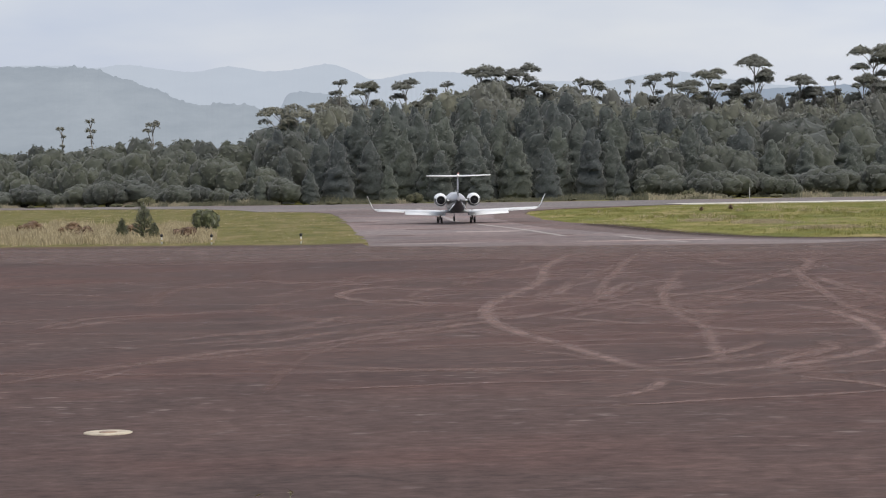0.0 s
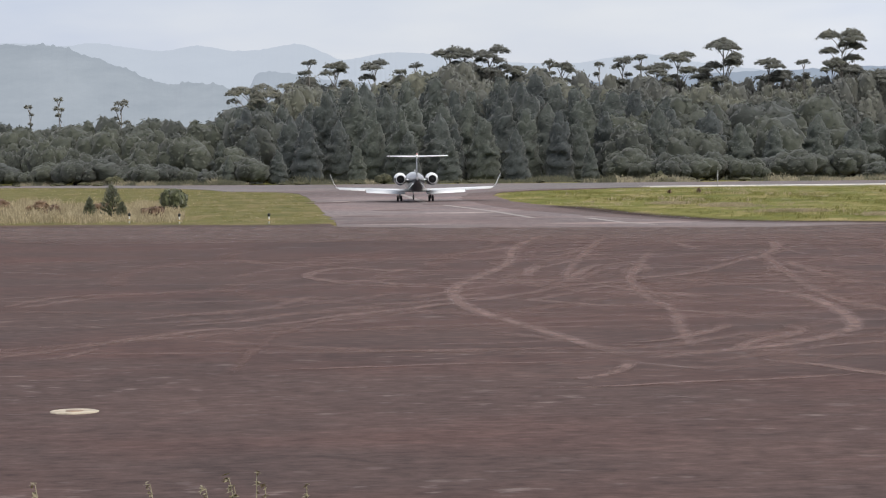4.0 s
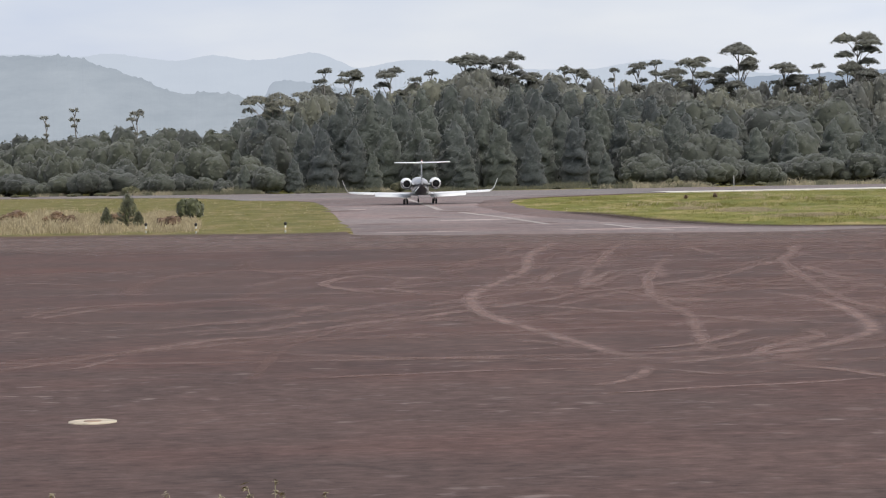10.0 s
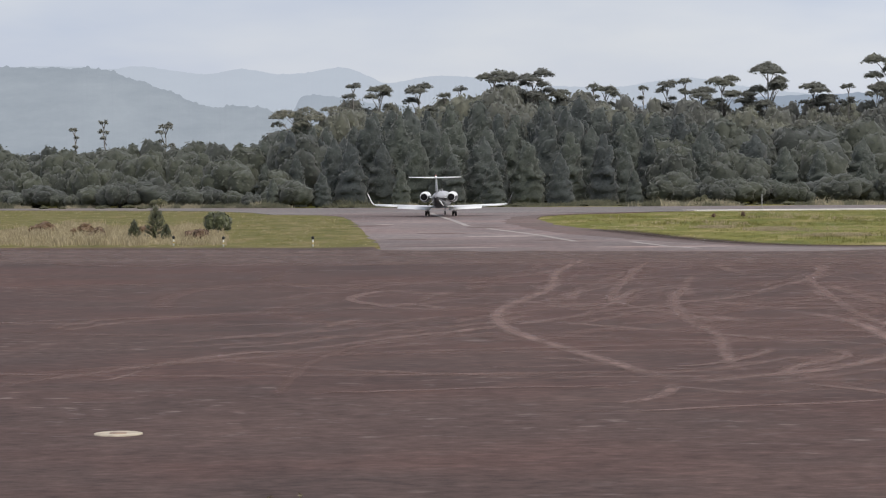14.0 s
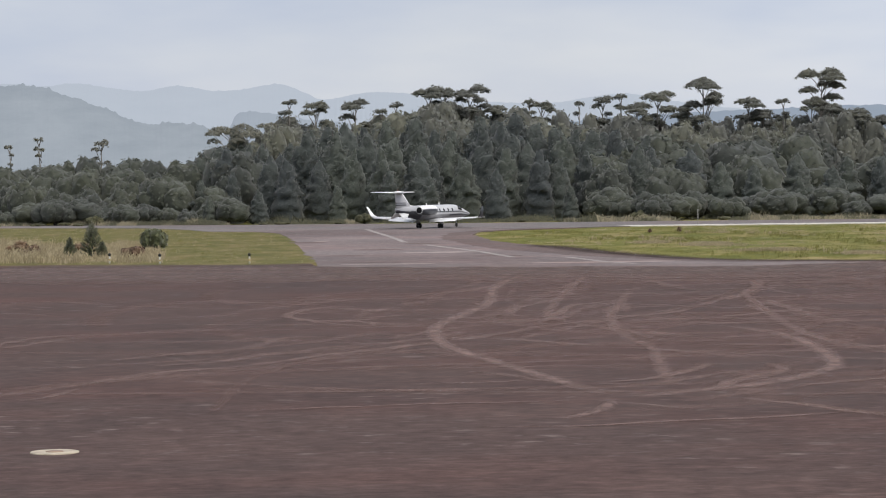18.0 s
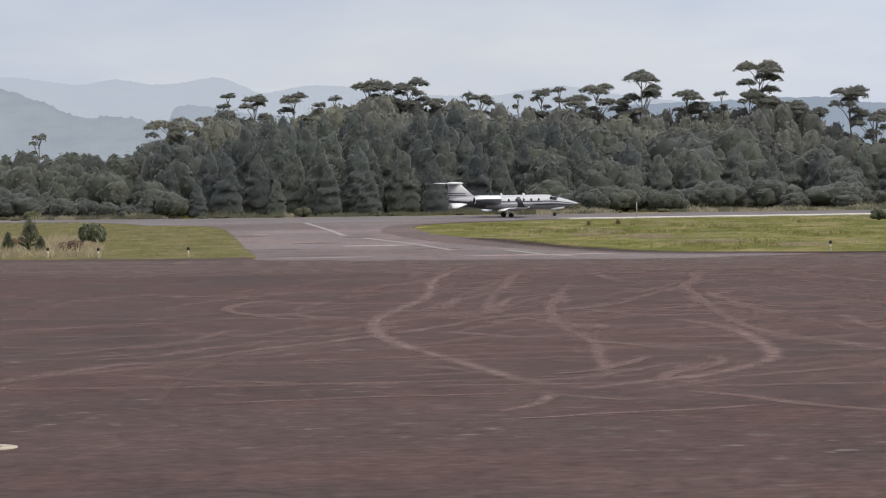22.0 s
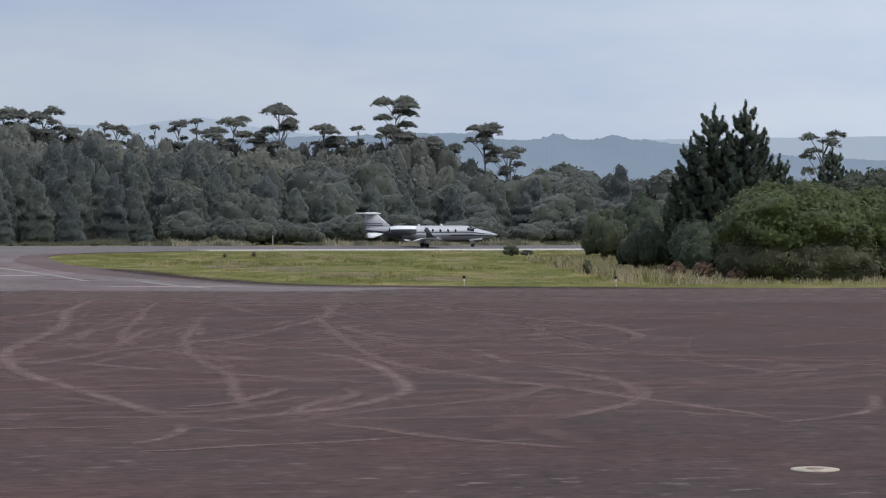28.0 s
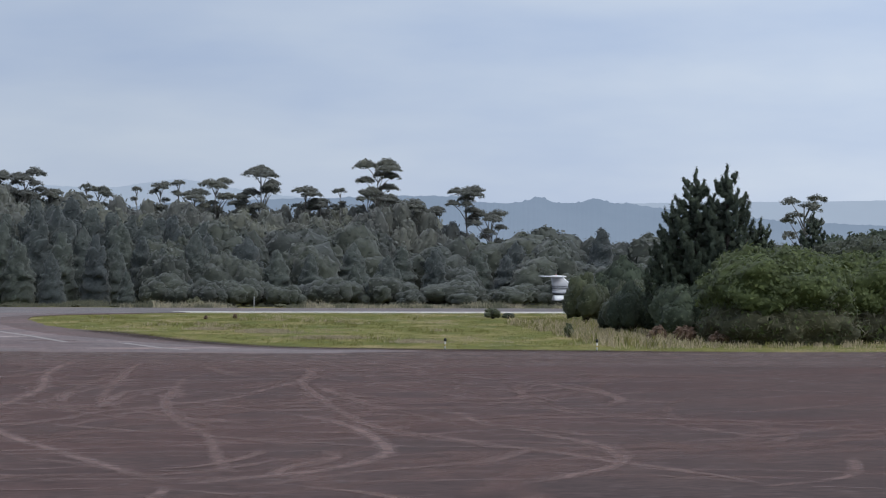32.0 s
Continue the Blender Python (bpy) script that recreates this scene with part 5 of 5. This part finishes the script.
    for i, (x, y, top, w) in enumerate(gums):
        g = make_gum(100 + i, top + (0.05 if y < 300 else 0.3), w * (1.25 if 66 < x < 71 else 1.0), 0.5 if 66 < x < 71 else 0.34, LEAF_PALE if x < -14 else None, 0.5 if y < 300 or x < -30 else 0.7 if x < -14 else 1.0)
        g.location = (x, y, -0.05)


def plant_near_right():
    rng = random.Random(8)
    for i, (x, y, h, sp) in enumerate(((53.3, 177.1, 12.0, 0.29), (51.4, 178.2, 11.8, 0.30), (50.2, 180.0, 9.6, 0.24), (55.9, 177.5, 8.4, 0.26), (71.0, 211.0, 9.6, 0.30))):
        p = make_pine(40 + i, h, sp)
        p.location = (x, y, -0.05)
    for i, (x, y, h, w) in enumerate(((51.6, 160.5, 5.9, 9.6), (58.6, 163.5, 5.7, 8.6), (66.5, 168, 6.2, 9.0), (68.0, 188.0, 7.2, 10.0))):
        far = y > 165
        d = make_dome(50 + i, h, w, "broad dull green domed bush behind the bright ones" if far else "broad bright green domed bush beside the apron", LEAF_OLIVE if far else None, "dull green leaves" if far else "bright green leaves")
        d.location = (x, y, -0.05)
    low, dark, olive = "low olive bush at the foot of the green bush", "dark rounded bush beside the runway", "grey-green bush beside the runway"
    spec = [(57.2, 229.0, 4.2, LEAF_PINE, 0.75, dark), (60.0, 226.0, 3.9, LEAF_OLIVE, 0.7, olive), (57.6, 212.0, 3.8, LEAF_OLIVE, 0.6, olive), (58.9, 219.0, 3.9, LEAF_OLIVE, 0.5, olive),
            (63.0, 240.0, 5.6, LEAF_PINE, 0.8, dark), (51.4, 192.0, 3.7, LEAF_OLIVE, 0.7, olive), (55.0, 197.0, 4.3, LEAF_OLIVE, 0.8, olive), (53.6, 204, 3.9, LEAF_PINE, 0.7, dark),
            (61.5, 185.0, 6.6, LEAF_OLIVE, 0.75, olive), (71.5, 196.0, 7.9, LEAF_PINE, 0.75, dark), (48.4, 184.0, 3.7, LEAF_PINE, 0.8, dark), (53.0, 172.0, 4.4, LEAF_PINE, 0.9, dark),
            (50.0, 176.0, 4.4, LEAF_PINE, 0.9, dark), (52.6, 215.0, 4.3, LEAF_OLIVE, 0.85, olive), (55.4, 214.0, 3.8, LEAF_OLIVE, 0.5, olive), (59.6, 230.0, 5.9, LEAF_PINE, 0.7, dark), (47.9, 186.0, 2.8, LEAF_OLIVE, 0.8, olive), (57.5, 175.0, 5.6, LEAF_PINE, 0.8, dark), (77, 204, 8.2, LEAF_OLIVE, 0.8, olive), (73.2, 211.0, 8.0, LEAF_PINE, 0.6, dark), (67.6, 209.0, 7.0, LEAF_OLIVE, 0.7, olive)]
    for i, (x, y, h, mat, wide, lab) in enumerate(spec):
        b = make_bush(60 + i, 4.0, mat, 0.07, 10, 26, lab, "bushes beside the runway")
        b.matrix_basis = Matrix.Translation((x, y, -0.05)) @ Matrix.Rotation(rng.uniform(0, 6), 4, "Z") @ Matrix.Diagonal((h / 4 * wide * 1.15, h / 4 * wide * 1.15, h / 4, 1))
    verge, dead = "small olive shrub on the grass verge", "heap of red-brown dead brush"
    for i, (x, y, h, mat, lab, wide) in enumerate(((49.1, 236.2, 1.0, LEAF_OLIVE, verge, 1.6), (50.6, 236.5, 0.6, LEAF_OLIVE, verge, 2.0), (41.4, 173.9, 1.1, LEAF_YOUNG, "small yellow-green shrub on the grass verge", 0.6), (-16.9, 189.0, 1.75, LEAF_YOUNG, "grey-green shrub in dry grass", 1.0),
                                               (45.8, 160.5, 1.3, SCRUB_RED, dead, 1.1), (47.4, 158.6, 1.0, SCRUB_RED, dead, 1.3), (44.6, 163.0, 1.2, SCRUB_RED, dead, 1.0), (-26, 186, 0.9, SCRUB_RED, dead, 1.8), (-21.5, 183, 0.9, SCRUB_RED, dead, 1.8),
                                               (-24.0, 178, 0.8, SCRUB_RED, dead, 1.8), (-16.6, 172, 1.0, SCRUB_RED, dead, 1.5), (-29.5, 190, 1.0, SCRUB_RED, dead, 2.0), (22.6, 232, 0.42, SCRUB_RED, verge, 0.9), (25.4, 234, 0.5, SCRUB_RED, verge, 0.7))):
        b = make_bush(90 + i, 4.0, mat, 0.22, 5, 12, lab, "verge shrubs", "shrub", "shrub")
        b.matrix_basis = Matrix.Translation((x, y, -0.05)) @ Matrix.Diagonal((h / 4 * wide, h / 4 * wide, h / 4, 1))
    for x, y, h in ((-19.5, 173.0, 2.5), (-20.8, 172.0, 1.5), (-18.6, 171.0, 1.2)):
        p = make_pine(int(140 - x * 10), h, 0.34, LEAF_YOUNG, "young grey-green pine in dry grass", "young_pine", "young pines", 10)
        p.location = (x, y, -0.05)


def inside_left(x, y):
    near = float(np.interp(x, [-150, -60, -26, -15.7, -9.0, -4.3], [172, 163, 158.9, 156.8, 154.9, 155.4]))
    edge = float(np.interp(y, [155, 172, 197, 218, 238, 252, 259], [-4.3, -5.4, -6.9, -8.2, -9.7, -12.0, -18.0]))
    far = float(np.interp(x, [-150, -60, -40, -26, -21, -18], [339, 302, 291, 281, 270, 258]))
    return near + 0.6 < y < far and x < edge - 0.4


def inside_right(x, y):
    near = float(np.interp(x, [7.4, 8.4, 12.4, 15.4, 19.4, 25, 34.6, 44, 54, 80, 150], [222, 203, 184, 166, 154, 150.2, 146.4, 143.2, 142.6, 140, 136]))
    far = float(np.interp(x, [7.4, 10.5, 19, 24, 60, 150], [237, 249, 256, 261.5, 261.5, 262]))
    return x > 7.6 and near + 0.6 < y < far


def blades(name, spots, mat, label, seed, per=4):
    """Tufts of bent blades at (x, y, height)."""
    rng = np.random.default_rng(seed)
    sp = np.repeat(np.asarray(spots, float), per, axis=0)
    n = len(sp)
    h = sp[:, 2:3] * rng.uniform(0.6, 1.25, (n, 1))
    base = np.column_stack([sp[:, :2] + rng.normal(scale=0.16, size=(n, 2)), np.full(n, -0.06)])
    a = rng.uniform(-1.4, 1.4, n)
    side = np.column_stack([np.cos(a), np.sin(a), np.zeros(n)])
    lean = rng.normal(scale=0.35, size=(n, 3)) * h
    lean[:, 2] = 0
    w = 0.014 + 0.022 * h
    tip = base + lean + np.column_stack([np.zeros(n), np.zeros(n), h[:, 0]])
    mid = base + lean * 0.35 + np.column_stack([np.zeros(n), np.zeros(n), h[:, 0] * 0.6])
    v = np.stack([base - side * w, base + side * w, mid + side * w * 0.8, mid - side * w * 0.8, tip], 1).reshape(-1, 3)
    k = np.arange(n)[:, None] * 5
    faces = np.concatenate([k + np.array([[0, 1, 2, 3]])]).tolist() + np.concatenate([k + np.array([[3, 2, 4]])]).tolist()
    ob = tagged(solid(name, v.tolist(), faces, mat), label, "grass", kind="stuff")
    up = np.column_stack([rng.normal(scale=0.12, size=(5 * n, 2)) + np.array([0.0, -0.25]), np.full(5 * n, 0.95)])
    ob.data.normals_split_custom_set_from_vertices((up / np.linalg.norm(up, axis=1, keepdims=True)).tolist())


def plant_grass():
    rng = random.Random(12)
    green, dry, straw = [], [], []
    for _ in range(26000):
        x, y = rng.uniform(-75, 0), rng.uniform(154, 300)
        if inside_left(x, y):
            v = noise.noise((x * 0.16, y * 0.10, 4))
            rough = x < -13.5 - (y - 158) * 0.10 and 160.5 < y < 205
            if rough and v > -0.25:
                dry.append((x, y, rng.uniform(0.2, 0.55) + max(0.0, v) * 0.7))
            elif rng.random() < 0.6:
                (green if rng.random() < 0.8 else dry).append((x, y, rng.uniform(0.09, 0.15)))
    for _ in range(28000):
        x, y = rng.uniform(7, 118), rng.uniform(138, 262)
        if inside_right(x, y):
            v = noise.noise((x * 0.11, y * 0.05, 8)) + 0.5 * noise.noise((x * 0.4, y * 0.2, 3))
            if x > 38.5 + (y - 146) * 0.10 and 151 < y < 215:
                (straw if rng.random() < 0.62 else green).append((x, y, rng.uniform(0.15, 0.42) + max(0.0, v) * 0.6))
            elif v > 0.30 and y < 240:
                (straw if v > 0.45 and rng.random() < 0.6 else green).append((x, y, rng.uniform(0.12, 0.30)))
            elif rng.random() < 0.6:
                (green if v > -0.3 else straw).append((x, y, rng.uniform(0.05, 0.13)))
    for cx, cy, half in ((22.4, 187.7, 1.6), (19.2, 196.3, 1.2), (24.9, 172.7, 1.9), (29.0, 163.7, 1.5), (22.9, 191.0, 1.5), (24.7, 172.5, 2.1)):
        for _ in range(260):
            straw.append((cx + rng.gauss(0, half * 0.5), cy + rng.gauss(0, 0.9), rng.uniform(0.10, 0.24)))
    blades("verge_grass", green, BLADE_GREEN, "yellow-green grass on the verges", 1, 5)
    blades("dry_grass", dry, BLADE_DRY, "tall tan dry grass on the verge", 2, 7)
    blades("straw_grass", straw, BLADE_DRY, "patches of straw-coloured grass", 3, 7)
    foot, heath = [], []
    for _ in range(9000):
        x = rng.uniform(-75, 118)
        y = rng.uniform(290.5 if x > 18 else 297.5, 303) + 0.4 * max(0.0, -x - 20)
        v = noise.noise((x * 0.16, y * 0.12, 2))
        if v > -0.1:
            (foot if noise.noise((x * 0.35, y * 0.2, 5)) > (0.0 if abs(x) > 22 else 0.35) else heath).append((x, y, rng.uniform(0.2, 0.5) + max(0.0, v)))
    blades("heath", heath, HEATH, "low grey-green heath along the foot of the trees", 5, 6)
    blades("dry_scrub", foot, SCRUB, "pale dry scrub along the foot of the trees", 4, 5)


def plant_bank():
    """Seeding grass stalks on the bank in front of the camera."""
    rng = random.Random(31)
    spots = [(-1.07, 7.42, 3.86), (-0.98, 7.43, 3.88), (-0.95, 7.44, 3.83), (-0.66, 7.47, 3.87), (-0.48, 7.48, 3.86), (-0.455, 7.48, 3.90), (-0.44, 7.49, 3.86), (-0.41, 7.49, 3.885), (-0.40, 7.49, 3.86), (-0.28, 7.49, 3.86)]
    spots = [(x, y, top - 3.118) for x, y, top in spots]
    for x, y, h in spots:
        s = new("grass_stalk")
        s.location = (x, y, 3.1)
        bend = rng.uniform(-0.12, 0.12)
        bm = bmesh.new()
        tube(bm, [(0, 0, -0.1), (bend * 0.3, 0, h * 0.5), (bend, 0.02, h)], [0.0024, 0.002, 0.0012], 5)
        part("stem", bm, STRAW, s)
        r = np.random.default_rng(int(1000 + x * 100))
        crown("seed_head", [leaves(r, [(bend * (0.8 + 0.07 * k), 0.02, h * (0.86 + 0.035 * k)) for k in range(5)], [(0.006, 0.006, 0.012)] * 5, 6, 0.010, (0.4, 1.2), 0.2)], STRAW, s)
        if rng.random() < 0.6:
            d = rng.choice((-1, 1))
            bm = bmesh.new()
            tube(bm, [(0, 0, 0), (d * 0.03, 0, h * 0.4), (d * 0.09, 0, h * 0.62)], [0.004, 0.004, 0.001], 4)
            part("leaf", bm, STRAW, s)
        tagged(s, "dry seeding grass stalk on the bank", "grass stalk", "bank stalks")
    tuft = []
    for _ in range(900):
        tuft.append((rng.uniform(-6, 6), rng.uniform(-6, 8), 0.2))
    bm_rng = np.random.default_rng(5)
    v, f, q = leaves(bm_rng, [(x, y, 3.18) for x, y, h in tuft], [(0.12, 0.12, 0.08)] * len(tuft), 5, 0.07, (0.2, 1.3), 0.3)
    tagged(solid("bank_grass", v.tolist(), f.tolist(), BLADE_DRY), "short dry grass on the bank", "grass", kind="stuff")


def make_markers():
    spots = [(-8.4, 156.6), (-13.8, 158.0), (-17.0, 160.2), (36.6, 147.0), (28.3, 149.6)]
    first = None
    for x, y in spots:
        if first is None:
            first = new("edge_marker")
            bm = bmesh.new()
            tube(bm, [(0, 0, -0.1), (0, 0, 0.46)], [0.05, 0.045], 10)
            part("post", bm, POST_WHITE, first)
            bm = bmesh.new()
            rings(bm, [[(r * math.cos(6.28319 * i / 12), r * math.sin(6.28319 * i / 12), z) for i in range(12)] for r, z in ((0.04, 0.45), (0.08, 0.49), (0.09, 0.56), (0.07, 0.62), (0.02, 0.65))])
            part("lamp", bm, BLACK, first, "black lamp head")
            bm = bmesh.new()
            rings(bm, [[(r * math.cos(6.28319 * i / 10), r * math.sin(6.28319 * i / 10), z) for i in range(10)] for r, z in ((0.052, 0.20), (0.056, 0.21), (0.056, 0.27), (0.052, 0.28))])
            part("band", bm, YELLOW, first, "yellow band")
            first.location = (x, y, -0.02)
            tagged(first, "white marker post with a black lamp at the apron edge", "marker post", "edge markers")
        else:
            copy_thing(first, pose(x, y, -0.02))
    p = new("slim_post")
    bm = bmesh.new()
    tube(bm, [(0, 0, -0.1), (0, 0, 1.5)], [0.04, 0.035], 8)
    part("pole", bm, POST_GREY, p)
    bm = bmesh.new()
    rings(bm, [[(r * math.cos(6.28319 * i / 8), r * math.sin(6.28319 * i / 8), z) for i in range(8)] for r, z in ((0.05, 1.49), (0.055, 1.53), (0.02, 1.56))])
    part("cap", bm, METAL, p)
    p.location = (30.6, 264.8, 0)
    tagged(p, "slim grey post beside the gravel shoulder", "post")


plant_woods()
plant_near_right()
plant_grass()
plant_bank()
make_markers()


# ---- what moves ----
def motions():
    rows = [(0.0, 1.0, 201.0, 91.5), (1.0, 0.9, 202.6, 91.5), (2.0, 0.75, 204.8, 91.5), (3.0, 0.5, 207.4, 91.5), (6.0, 0.2, 216.4, 91.5), (7.0, 0.15, 219.0, 91.2), (9.0, -0.4, 226.0, 92.0),
            (11.0, -0.8, 233.0, 92.0), (13.0, -1.2, 241.0, 91.0), (14.0, -1.3, 246.0, 86.0), (15.2, -0.8, 252.0, 79.0), (16.5, 0.7, 258.5, 72.0), (17.0, 1.6, 260.8, 68.0), (18.0, 3.8, 265.0, 58.0), (19.0, 6.8, 268.6, 48.0),
            (20.0, 10.2, 272.0, 40.0), (21.0, 13.8, 274.8, 29.0), (22.0, 18.4, 276.6, 15.0), (23.0, 22.8, 277.4, 4.0), (24.0, 27.7, 277.8, 0.5), (25.0, 32.8, 278.0, 0.0), (28.0, 48.5, 279.0, 1.0), (29.0, 53.9, 279.3, 1.0), (30.0, 59.6, 279.6, 1.0), (31.0, 65.3, 279.9, 1.0), (32.0, 71.1, 280.2, 1.0)]
    walk(JET, [(t, pose(x, y, 0.012, 0, 0, rz)) for t, x, y, rz in rows])


motions()
